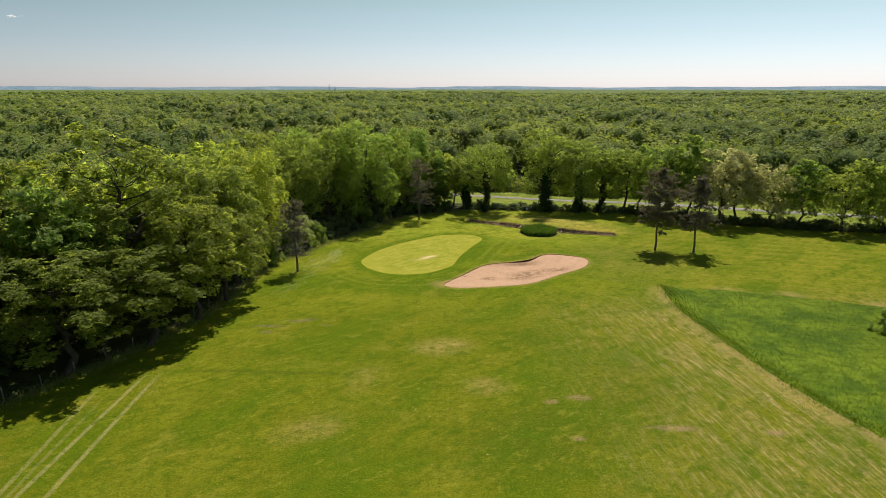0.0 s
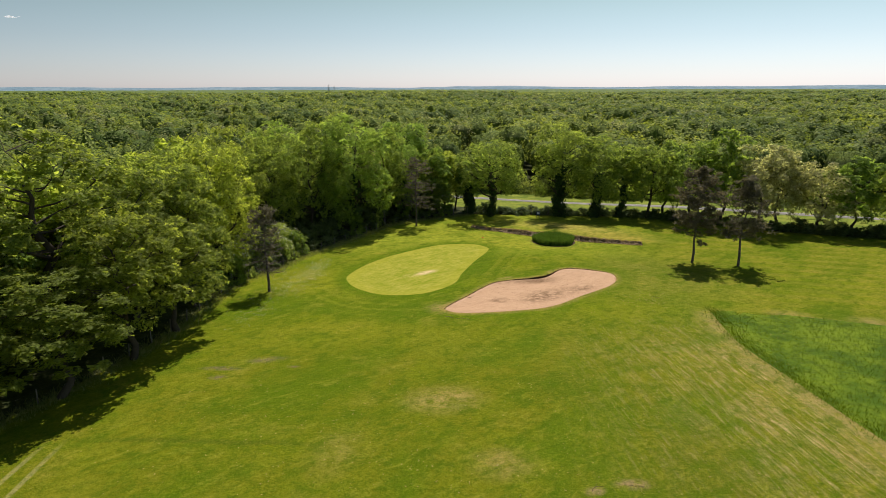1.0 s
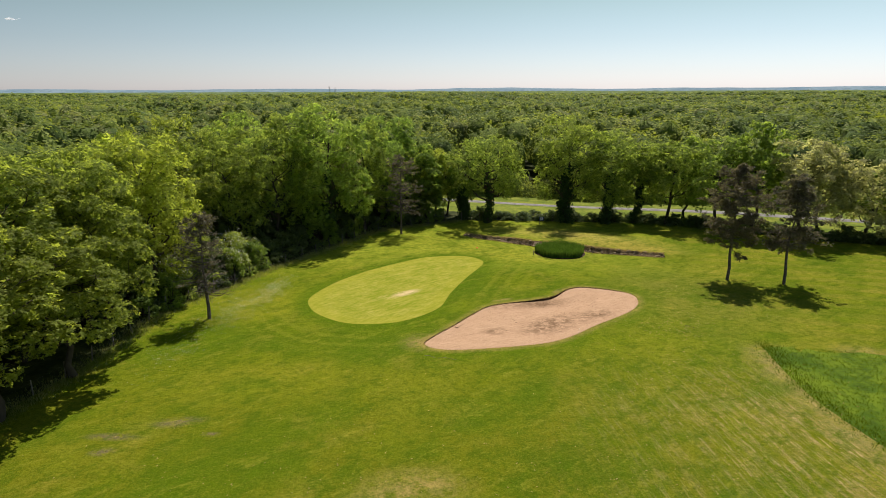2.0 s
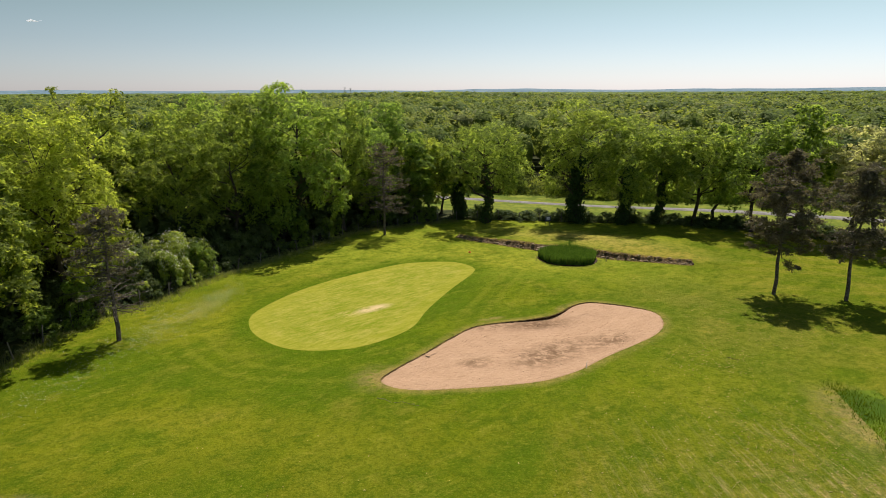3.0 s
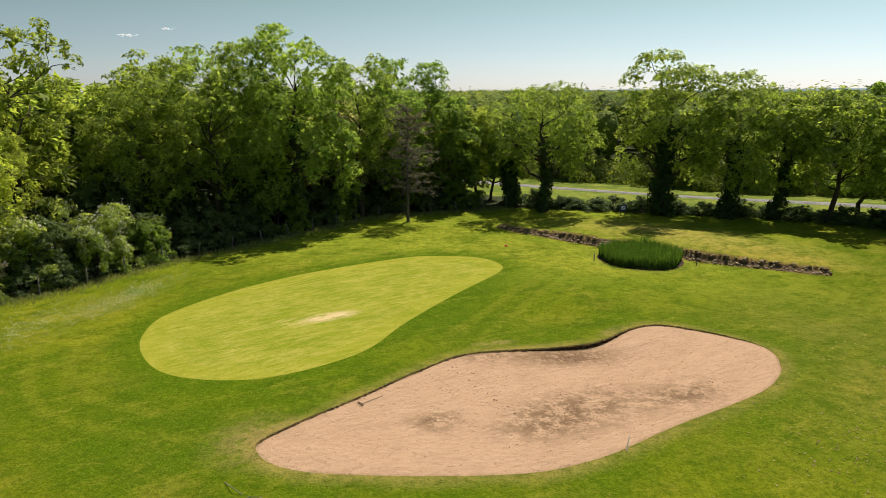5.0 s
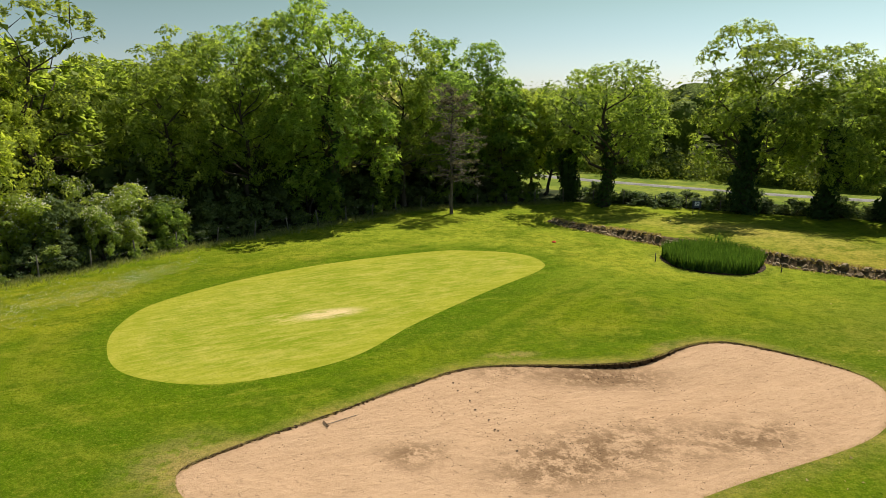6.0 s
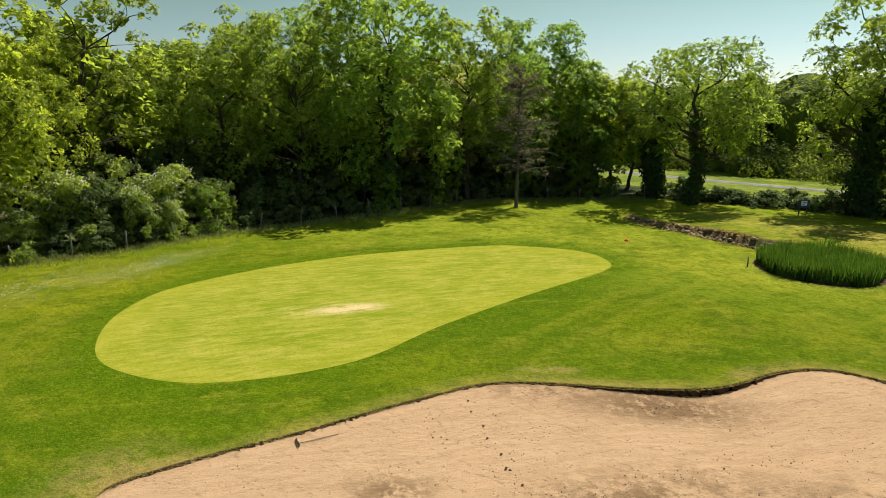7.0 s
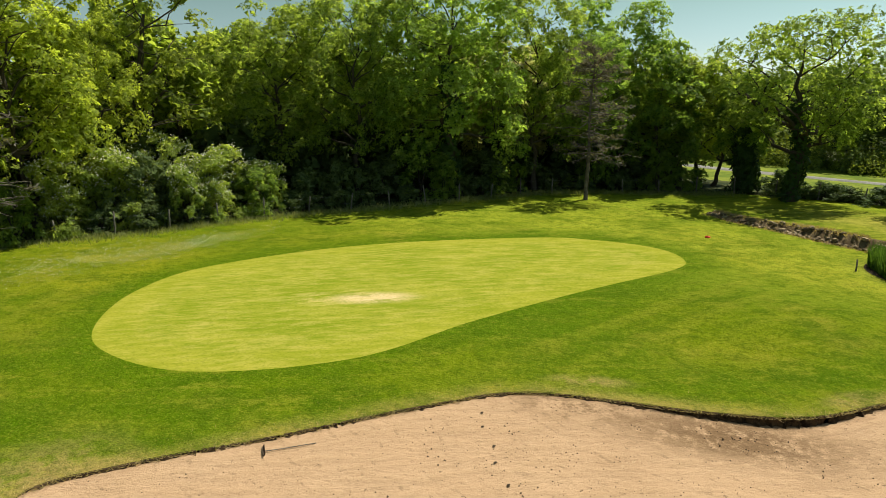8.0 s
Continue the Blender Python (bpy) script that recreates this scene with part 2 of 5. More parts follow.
    rut = k.math("MULTIPLY", k.step(k.math("ABSOLUTE", k.math("ADD", k.xyz(-2)[1], k.math("ADD", k.math("MULTIPLY", mid, 1.2), -57.5))), 0.1, 0.5, 0.6, 0.0), k.math("MULTIPLY", k.step(x, -30.0, -22.0), k.step(x, -6.0, -14.0)))
    c = k.mix(rut, c, (0.05, 0.075, 0.006))
    dry = k.noise(0.19, 7, 0.72)
    c = k.mix(k.step(dry, 0.52, 0.70, 0.0, 0.5), c, (0.225, 0.20, 0.026))
    green = k.noise(0.13, 5, 0.65, where=k.t.nodes.new("ShaderNodeTexCoord").outputs["Object"], stretch=(1, 1.4, 1), turn=40)
    c = k.mix(k.step(green, 0.48, 0.68, 0.0, 0.6), c, (0.046, 0.105, 0.002))
    terrace = k.math("MULTIPLY", k.near(23.0, 129.0, 22.0, -27, 3.0), k.step(mid, 0.3, 0.6, 0.45, 1.0))
    c = k.mix(terrace, c, (0.32, 0.28, 0.06))
    c = k.mix(k.math("MULTIPLY", k.near(31.0, 122.6, 9.0, -20, 2.6), k.step(mid, 0.3, 0.6, 0.5, 1.0)), c, (0.33, 0.27, 0.05))
    for px, py, r, turn, sq in ((0.0, 86.6, 3.0, 0, 1.0), (8.6, 98.9, 2.0, 25, 3.4), (15.6, 102.2, 1.6, 50, 2.4), (10.0, 51.8, 1.0, 20, 1.5), (12.7, 52.5, 1.7, 0, 2.0), (-17.3, 72.3, 2.6, 12, 2.6), (-21.0, 70.3, 2.8, -2, 4.0), (-14.3, 70.6, 0.9, 0, 2.0), (-20.8, 68.4, 1.2, 0, 1.6), (11.2, 45.6, 0.9, 0, 1.5), (28.0, 46.2, 1.6, 0, 2.0), (19.5, 47.0, 3.2, -4, 4.0)):
        m = k.math("MULTIPLY", k.near(px, py, r, turn, sq), k.step(tuft, 0.40, 0.56, 0.15, 0.85 if py > 80 else 1.3))
        c = k.mix(m, c, (0.30, 0.20, 0.11) if px > -5 and py < 60 else (0.36, 0.25, 0.10) if px > -5 else (0.16, 0.12, 0.07))
    # pale wheel tracks
    for px, py, turn, wide, worn in ((-32.0, 43.5, 5.4, 0.24, 0.55), (-30.9, 41.0, 3, 0.2, 0.35), (-29.95, 46.5, -1, 0.24, 0.8), (-28.2, 46.5, 1.5, 0.24, 0.8)):
        o = k.xyz(turn, (px, py, 0))
        m = k.math("MULTIPLY", k.step(k.math("ABSOLUTE", o[0]), wide * 0.4, wide * 1.2, 1.0, 0.0), k.step(k.math("ABSOLUTE", o[1]), 7.0, 12.0, worn, 0.0))
        c = k.mix(k.math("MULTIPLY", m, k.step(tuft, 0.3, 0.6, 0.3, 1.0)), c, (0.31, 0.29, 0.11))
    # thin turf round the reeds
    c = k.mix(k.math("MULTIPLY", k.near(19.3, 121.6, 5.6, 0, 1.2), k.step(tuft, 0.34, 0.6, 0.3, 1.0)), c, (0.34, 0.29, 0.09))
    # clumps of darker and thinner turf
    blot, wisp = k.noise(0.55, 6, 0.7, stretch=(0.6, 1, 1), turn=40), k.noise(0.9, 7, 0.8, stretch=(0.35, 1, 1), turn=38)
    c = k.mix(k.step(blot, 0.49, 0.66, 0.0, 0.7), c, (0.045, 0.092, 0.002))
    c = k.mix(k.step(wisp, 0.52, 0.68, 0.0, 0.5), c, (0.25, 0.242, 0.025))
    # grain of the turf
    c = k.mix(k.step(tuft, 0.44, 0.62, 0.0, 0.5), c, (0.045, 0.088, 0.0025))
    c = k.mix(k.step(fine, 0.50, 0.62, 0.0, 0.42), c, (0.032, 0.066, 0.002))
    c = k.mix(k.step(fine, 0.47, 0.36, 0.0, 0.3), c, (0.195, 0.205, 0.02))
    c = k.mix(k.step(grit, 0.5, 0.62, 0.0, 0.3), c, (0.026, 0.056, 0.002))
    c = k.mix(k.step(grit, 0.46, 0.36, 0.0, 0.3), c, (0.215, 0.225, 0.028))
    k.bump(k.math("ADD", k.math("MULTIPLY", tuft, 2.0), fine), 0.85, 0.11)
    return k.done(k.mix(1.0, c, (1.10, 1.025, 1.06), "MULTIPLY"))


def green_material():
    k = Nodes("putting_green", 0.95, 0.02)
    a, b = k.noise(0.4, 6, 0.7, stretch=(0.6, 1, 1), turn=43), k.noise(1.3, 7, 0.78, stretch=(0.25, 1, 1), turn=43)
    f, g = k.noise(9.0, 4, 0.7), k.noise(3.8, 6, 0.78, stretch=(0.25, 1, 1), turn=43)
    c = k.mix(k.step(a, 0.36, 0.64), (0.160, 0.205, 0.014), (0.225, 0.25, 0.026))
    c = k.mix(k.step(b, 0.49, 0.63, 0.0, 0.55), c, (0.30, 0.29, 0.055))
    c = k.mix(k.step(b, 0.48, 0.36, 0.0, 0.55), c, (0.125, 0.178, 0.010))
    c = k.mix(k.step(g, 0.50, 0.60, 0.0, 0.5), c, (0.32, 0.305, 0.065))
    c = k.mix(k.step(g, 0.48, 0.38, 0.0, 0.5), c, (0.105, 0.16, 0.008))
    # the last pass of the mower along the edge
    rim = k.gap("green_gap")
    c = k.mix(k.step(k.math("ADD", rim, k.math("MULTIPLY", b, 0.4)), 1.75, 1.45, 0.0, 0.24), c, (0.25, 0.26, 0.022))
    arcs = k.math("SINE", k.math("MULTIPLY", rim, 5.0))
    c = k.mix(k.math("MULTIPLY", k.step(rim, 5.0, 2.0), k.step(arcs, 0.2, 0.9, 0.0, 0.12)), c, (0.30, 0.28, 0.04))
    patch = k.math("MULTIPLY", k.near(-2.5, 101.4, 2.6, 38, 2.4), k.step(b, 0.40, 0.54, 0.1, 1.5))
    c = k.mix(patch, c, (0.47, 0.39, 0.19))
    patch = k.math("MULTIPLY", k.near(-3.6, 100.6, 3.8, 40, 2.6), k.step(g, 0.46, 0.58, 0.0, 0.7))
    c = k.mix(patch, c, (0.40, 0.35, 0.12))
    c = k.mix(k.step(f, 0.5, 0.62, 0.0, 0.4), c, (0.10, 0.145, 0.008))
    k.bump(k.math("ADD", f, g), 0.35, 0.04)
    return k.done(k.mix(1.0, c, (1.06, 0.97, 1.0), "MULTIPLY"))


def sand_material():
    k = Nodes("bunker_sand", 0.95, 0.1)
    a, b, f = k.noise(0.35, 6, 0.6), k.noise(2.5, 6, 0.7, stretch=(1, 0.3, 1), turn=-50), k.noise(30.0, 3)
    c = k.mix(a, (0.368, 0.231, 0.132), (0.464, 0.309, 0.187))
    c = k.mix(k.step(b, 0.48, 0.70, 0.0, 0.3), c, (0.31, 0.20, 0.105))
    crumb, lump = k.noise(6.0, 5, 0.8), k.noise(1.3, 6, 0.75, stretch=(1, 0.45, 1), turn=-40)
    c = k.mix(k.step(lump, 0.5, 0.64, 0.0, 0.24), c, (0.25, 0.158, 0.088))
    c = k.mix(k.step(crumb, 0.56, 0.68, 0.0, 0.4), c, (0.22, 0.14, 0.078))
    c = k.mix(k.step(crumb, 0.46, 0.36, 0.0, 0.25), c, (0.52, 0.37, 0.23))
    for x, y, r, t, s in ((7.1, 89.7, 2.2, 10, 1.3), (12.0, 90.6, 3.5, 35, 1.8), (13.5, 92.0, 6.5, 40, 2.0), (13.0, 98.3, 5.5, 24, 2.8), (12.8, 98.2, 3.2, 24, 2.2), (18.5, 94.5, 4.5, 40, 2.2), (9.0, 97.2, 3.5, 20, 3.0)):
        m = k.math("MULTIPLY", k.near(x, y, r, t, s), k.step(k.noise(1.1 if y < 98 else 2.4, 7, 0.85), 0.42 if y < 98 else 0.36, 0.56 if y < 98 else 0.54))
        c = k.mix(k.math("MULTIPLY", m, 0.95), c, (0.15, 0.09, 0.046))
    c = k.mix(k.step(f, 0.5, 0.64, 0.0, 0.22), c, (0.27, 0.175, 0.10))
    specks = k.noise(4.5, 5, 0.8)
    c = k.mix(k.step(specks, 0.60, 0.68, 0.0, 0.8), c, (0.10, 0.065, 0.038))
    furrow = k.math("SINE", k.math("ADD", k.math("MULTIPLY", k.xyz(35)[1], 9.0), k.math("MULTIPLY", k.noise(0.25, 3), 26.0)))
    c = k.mix(k.step(furrow, 0.2, 1.0, 0.0, 0.06), c, (0.25, 0.16, 0.09))
    # curved marks of the rake
    o = k.xyz(0, (13.0, 112.0, 0))
    far = k.math("SQRT", k.math("ADD", k.math("POWER", o[0], 2.0), k.math("POWER", o[1], 2.0)))
    line = k.math("SINE", k.math("ADD", k.math("MULTIPLY", far, 14.0), k.math("MULTIPLY", k.noise(0.3, 4), 30.0)))
    scuff = k.math("MULTIPLY", k.step(line, 0.65, 1.0), k.step(k.noise(2.2, 6, 0.8), 0.50, 0.62))
    c = k.mix(k.math("MULTIPLY", scuff, 0.5), c, (0.17, 0.108, 0.06))
    h = k.math("ADD", k.math("ADD", k.math("MULTIPLY", b, 0.8), k.math("MULTIPLY", crumb, 0.3)), k.math("ADD", k.math("MULTIPLY", f, 0.16), k.math("MULTIPLY", furrow, 0.03)))
    # furrows of the rake along the rim
    rim = k.gap("sand_gap")
    comb = k.math("SINE", k.math("ADD", k.math("MULTIPLY", rim, 17.0), k.math("MULTIPLY", k.noise(0.5, 4), 9.0)))
    worn = k.math("MULTIPLY", k.step(rim, 6.5, 2.0), k.step(k.noise(0.8, 5, 0.7), 0.40, 0.56))
    c = k.mix(k.math("MULTIPLY", worn, k.step(comb, 0.3, 1.0, 0.0, 0.1)), c, (0.23, 0.14, 0.08))
    h = k.math("ADD", h, k.math("MULTIPLY", k.math("MULTIPLY", worn, comb), 0.03))
    k.bump(h, 1.0, 0.14)
    return k.done(c)


def plain_noise(name, dark, light, scale, rough=0.9, bump=0.4, detail=5):
    k = Nodes(name, rough, 0.08)
    n, m = k.noise(scale, detail, 0.7), k.noise(scale * 6, 4, 0.7)
    c = k.mix(k.step(n, 0.38, 0.62), dark, light)
    c = k.mix(k.step(m, 0.45, 0.65, 0.0, 0.5), c, tuple(v * 0.5 for v in dark))
    k.bump(m, bump, 0.05)
    return k.done(c)


def shaded_crown_material(name, dark, light):
    """Leaves of a crown seen from afar: clumps, gaps with their shade painted dark, and a rough relief."""
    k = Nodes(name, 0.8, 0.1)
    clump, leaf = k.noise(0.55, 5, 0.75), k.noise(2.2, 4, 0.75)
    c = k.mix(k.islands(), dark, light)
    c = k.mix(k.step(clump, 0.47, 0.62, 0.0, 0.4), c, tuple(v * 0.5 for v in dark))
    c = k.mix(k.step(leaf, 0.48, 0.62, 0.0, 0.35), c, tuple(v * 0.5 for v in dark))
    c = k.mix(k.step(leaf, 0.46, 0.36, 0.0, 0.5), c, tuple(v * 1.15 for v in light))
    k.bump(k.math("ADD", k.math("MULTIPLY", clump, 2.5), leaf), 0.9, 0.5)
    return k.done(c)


# inner domes of far crowns, with self-shadow put into their darker colours
CROWN_SHADE = [shaded_crown_material("woodland_crown", (0.085, 0.13, 0.018), (0.13, 0.18, 0.025)), shaded_crown_material("woodland_dark_crown", (0.065, 0.11, 0.018), (0.10, 0.15, 0.024)),
         shaded_crown_material("woodland_light_crown", (0.11, 0.16, 0.018), (0.16, 0.21, 0.027)), shaded_crown_material("woodland_olive_crown", (0.10, 0.13, 0.028), (0.14, 0.17, 0.04))]
BARK = bark_material()
PINEBARK = plain_noise("grey_pine_bark", (0.075, 0.062, 0.05), (0.19, 0.16, 0.13), 4.0)
LAWN, GREEN, SAND = lawn_material(), green_material(), sand_material()
ROUGH = plain_noise("long_grass_ground", (0.042, 0.085, 0.003), (0.105, 0.155, 0.006), 0.16)
VERGE = plain_noise("verge_grass", (0.085, 0.125, 0.010), (0.175, 0.20, 0.024), 0.25)
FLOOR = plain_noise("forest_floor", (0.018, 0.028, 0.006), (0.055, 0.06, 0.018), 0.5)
EARTH = plain_noise("dark_earth", (0.02, 0.014, 0.009), (0.10, 0.068, 0.042), 3.0)
def stone_material():
    k = Nodes("field_stone", 0.95, 0.08)
    n, m = k.noise(2.5, 5, 0.7), k.noise(11.0, 4, 0.7)
    c = k.mix(k.each(), (0.10, 0.07, 0.045), (0.40, 0.30, 0.19))
    c = k.mix(k.step(n, 0.42, 0.62, 0.0, 0.6), c, (0.09, 0.075, 0.045))
    c = k.mix(k.step(m, 0.5, 0.66, 0.0, 0.6), c, (0.045, 0.032, 0.02))
    k.bump(m, 0.6, 0.05)
    return k.done(c)


STONE = stone_material()
LIP = plain_noise("cut_turf_earth", (0.018, 0.011, 0.006), (0.085, 0.053, 0.026), 5.0)
BANK = plain_noise("earth_and_gravel", (0.07, 0.046, 0.022), (0.19, 0.135, 0.07), 2.5)
ASPHALT = plain_noise("pale_asphalt", (0.17, 0.16, 0.15), (0.25, 0.24, 0.22), 0.6)
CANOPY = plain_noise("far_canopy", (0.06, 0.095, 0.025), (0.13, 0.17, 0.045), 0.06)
# blue of distance haze mixed into the hills' base colour
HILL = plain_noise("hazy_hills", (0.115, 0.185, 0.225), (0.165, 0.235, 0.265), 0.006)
POST = plain_noise("weathered_post_wood", (0.10, 0.088, 0.07), (0.23, 0.20, 0.165), 3.0)

# ---- helpers for shapes ----
def smooth_loop(points, step=0.5, closed=True):
    """A smooth line through a few corner points (Catmull-Rom), in steps of about that many metres."""
    p = np.array(points, float)
    n, out = len(p), []
    for i in range(n if closed else n - 1):
        a, b, c, d = (p[j % n] if closed else p[min(max(j, 0), n - 1)] for j in (i - 1, i, i + 1, i + 2))
        m = max(2, int(np.linalg.norm(c - b) / step))
        for t in np.arange(m) / m:
            out.append(0.5 * (2 * b + (c - a) * t + (2 * a - 5 * b + 4 * c - d) * t * t + (3 * b - a - 3 * c + d) * t ** 3))
    if not closed:
        out.append(p[-1])
    return np.array(out)


def inside(poly, pts):
    x, y = pts[:, 0], pts[:, 1]
    r = np.zeros(len(pts), bool)
    q = np.roll(poly, 1, 0)
    for (x1, y1), (x2, y2) in zip(poly, q):
        if y1 != y2:
            r ^= ((y1 > y) != (y2 > y)) & (x < (x2 - x1) * (y - y1) / (y2 - y1) + x1)
    return r


def line_distance(line, pts):
    """Distance to a line of points, and the nearest point's index."""
    best, at = np.full(len(pts), 1e9), np.zeros(len(pts), int)
    for i, p in enumerate(line):
        d = np.hypot(pts[:, 0] - p[0], pts[:, 1] - p[1])
        m = d < best
        best[m], at[m] = d[m], i
    return best, at


def mesh_of(name, verts, faces, mats, smooth=False, index=None):
    me = bpy.data.meshes.new(name)
    if isinstance(faces, list):
        me.from_pydata(np.asarray(verts).tolist(), [], faces)
    else:
        n, k = faces.shape
        me.vertices.add(len(verts))
        me.vertices.foreach_set("co", np.asarray(verts, np.float32).ravel())
        me.loops.add(n * k)
        me.loops.foreach_set("vertex_index", np.asarray(faces, np.int32).ravel())
        me.polygons.add(n)
        me.polygons.foreach_set("loop_start", np.arange(n, dtype=np.int32) * k)
    for m in mats:
        me.materials.append(m)
    if index is not None:
        me.polygons.foreach_set("material_index", np.asarray(index, np.int32))
    me.polygons.foreach_set("use_smooth", np.full(len(me.polygons), smooth))
    me.update(calc_edges=True)
    return me


def carry(me, name, values):
    """Stores a value for each vertex under a name that materials can read."""
    me.attributes.new(name, "FLOAT", "POINT").data.foreach_set("value", np.asarray(values, np.float32))


def part(name, mesh, parent, label=""):
    ob = new(name, mesh)
    ob.parent = parent
    return tagged(ob, label)


def sm(v, a, b):
    t = np.clip((v - a) / (b - a), 0, 1)
    return t * t * (3 - 2 * t)


# ---- plan ----
BUNKER = smooth_loop([(0.2, 86), (0.9, 88), (2.9, 90.9), (5.2, 94.5), (7.4, 97.1), (12.1, 98.9), (14.6, 100.3), (16.9, 103), (19.2, 103.8), (23.3, 102), (24.2, 99.5), (22.6, 95.8), (17.4, 91), (14, 87.8), (10.4, 86), (3, 84.8)], 0.4)
GREENS = smooth_loop([(-12.8, 96.6), (-13.4, 101), (-9.8, 108.6), (-2.3, 116.8), (1.2, 118.6), (4.9, 118.8), (7, 117.1), (7.3, 114.3), (4.6, 107), (2.7, 101.2), (1.3, 96.0), (-2.5, 92.2), (-6.9, 91.6), (-10.1, 93.2)], 0.5)
WALL = smooth_loop([(5.5, 132.6), (7.5, 130.6), (10.9, 128.5), (15.1, 126.2), (20.7, 124.4), (25.7, 121.8), (29.5, 120.4), (33.9, 119)], 0.5, False)
FIELD = smooth_loop([(31.8, 85.8), (30.8, 76.7), (31.6, 68), (33.5, 54.5), (37.5, 42), (46, 24), (60, 5)], 1.0, False)
FIELD = np.vstack([FIELD, [(110, 5), (110, 66)], [(58, 76.7), (48, 81.3), (40, 84.5)]])
EDGE = smooth_loop([(-62, 0), (-50, 30), (-41, 50), (-34, 64), (-29.8, 80), (-28.6, 96), (-24.5, 104), (-22, 111), (-17.5, 119), (-13, 128.5), (-9, 135.5), (0, 141), (8, 144), (24, 142.5), (42, 139.5), (62, 128), (85, 120), (140, 112)], 1.0, False)
LAWNS = np.vstack([EDGE, [(140, -60), (-75, -60)]])
ROAD = smooth_loop([(-60, 200), (-20, 181), (0, 171), (17, 163.5), (31, 158.5), (45, 154), (57, 149.5), (80, 141), (98, 135), (130, 126), (170, 118)], 2.0, False)
REEDS = (19.3, 121.8, 3.55, 2.9)


def lift(pts):
    """Height of the ground at places (n x 2)."""
    p = np.asarray(pts, float)
    x, y = p[:, 0], p[:, 1]
    bell = lambda cx, cy, r: np.exp(-((x - cx) ** 2 + (y - cy) ** 2) / r ** 2)
    z = 0.12 * bell(-3, 108, 10) + 0.4 * bell(13, 109, 4.5) - 0.55 * bell(21, 119, 8) - 0.4 * bell(34, 116, 9)
    d, at = line_distance(WALL, p)
    wy, along = WALL[at, 1], at / (len(WALL) - 1)
    height = 0.2 + 0.45 * sm(along, 0.0, 0.35) - 0.3 * sm(along, 0.6, 1.0)
    behind = (y > wy) | ((x > 33.9) & (y > 119.2 - 0.35 * (x - 33.9)))
    side = np.where(behind, d, -d)
    z += height * sm(side, -0.45, 0.35) * sm(side, 16, 5) * np.where((along < 0.01) | (along > 0.99), sm(d, 6, 0), 1)
    z -= 0.7 * sm(y, 150, 170)
    z += 0.12 * np.sin(x * 0.11 + 1) * np.sin(y * 0.09)
    far = np.hypot(x, y - 60)
    valley = np.abs((x + 150) * 0.86 + (y - 420) * 0.5) / 26
    z -= 9 * np.exp(-valley ** 2) * sm(y, 230, 330) * sm(y, 900, 600) * (x < 60)
    return z + sm(far, 900, 4600) * 6 + sm(far, 250, 900) * 3.2 * (np.sin(x * 0.006 + 2) + np.sin(y * 0.008)) * sm(far, 4000, 900)


# ---- ground ----
def build_ground():
    rng = np.random.default_rng(3)
    gx, gy = np.meshgrid(np.arange(-80, 111, 1.1), np.arange(-10, 190, 1.1))
    pts = np.stack([gx.ravel(), gy.ravel()], 1)
    pts += rng.uniform(-0.3, 0.3, pts.shape)
    clear = np.ones(len(pts), bool)
    for loop in (BUNKER, GREENS, WALL):
        clear &= line_distance(loop, pts)[0] > 0.55
    for loop in (FIELD, EDGE):
        clear &= line_distance(loop, pts)[0] > 0.6
    pts = pts[clear & ~inside(BUNKER, pts)]
    ring = []
    for i, r in enumerate(np.geomspace(110, 4800, 34)):
        n = 72
        a = (np.arange(n) + 0.5 * (i % 2)) / n * 2 * math.pi
        ring.append(np.stack([15 + r * np.cos(a), 85 + r * np.sin(a)], 1))
    ring = np.vstack(ring)
    ring = ring[(ring[:, 0] < -85) | (ring[:, 0] > 116) | (ring[:, 1] < -15) | (ring[:, 1] > 195)]
    # the wall's step: one line of points before it and one behind
    way = np.gradient(WALL, axis=0)
    way /= np.linalg.norm(way, axis=1)[:, None]
    side = np.stack([-way[:, 1], way[:, 0]], 1)
    verts, edges = [], []
    for line, closed in ((BUNKER, True), (GREENS, True), (FIELD, False), (EDGE, False), (WALL + side * 0.35, False), (WALL - side * 0.45, False)):
        s, n = len(verts), len(line)
        verts += line.tolist()
        edges += [(s + i, s + (i + 1) % n) for i in range(n if closed else n - 1)]
    verts += pts.tolist() + ring.tolist()
    co, _, faces, _, _, _ = delaunay_2d_cdt([Vector(v) for v in verts], edges, [], 0, 1e-4)
    co = np.array([tuple(v) for v in co])
    faces = np.array(faces)
    mid = co[faces].mean(1)
    keep = ~inside(BUNKER, mid)
    faces, mid = faces[keep], mid[keep]
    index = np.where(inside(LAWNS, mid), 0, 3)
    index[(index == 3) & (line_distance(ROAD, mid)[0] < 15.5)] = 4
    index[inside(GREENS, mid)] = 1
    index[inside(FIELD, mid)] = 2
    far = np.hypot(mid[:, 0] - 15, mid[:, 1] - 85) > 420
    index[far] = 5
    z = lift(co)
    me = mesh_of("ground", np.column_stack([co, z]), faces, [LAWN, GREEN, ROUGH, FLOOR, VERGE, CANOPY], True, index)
    for name, loop in (("green_gap", GREENS), ("sand_gap", BUNKER), ("meadow_gap", FIELD)):
        carry(me, name, np.minimum(line_distance(loop, co)[0], 50))
    tagged(new("ground", me), "mown golf lawn with a pale putting green and forest floor", "ground", kind="structure")


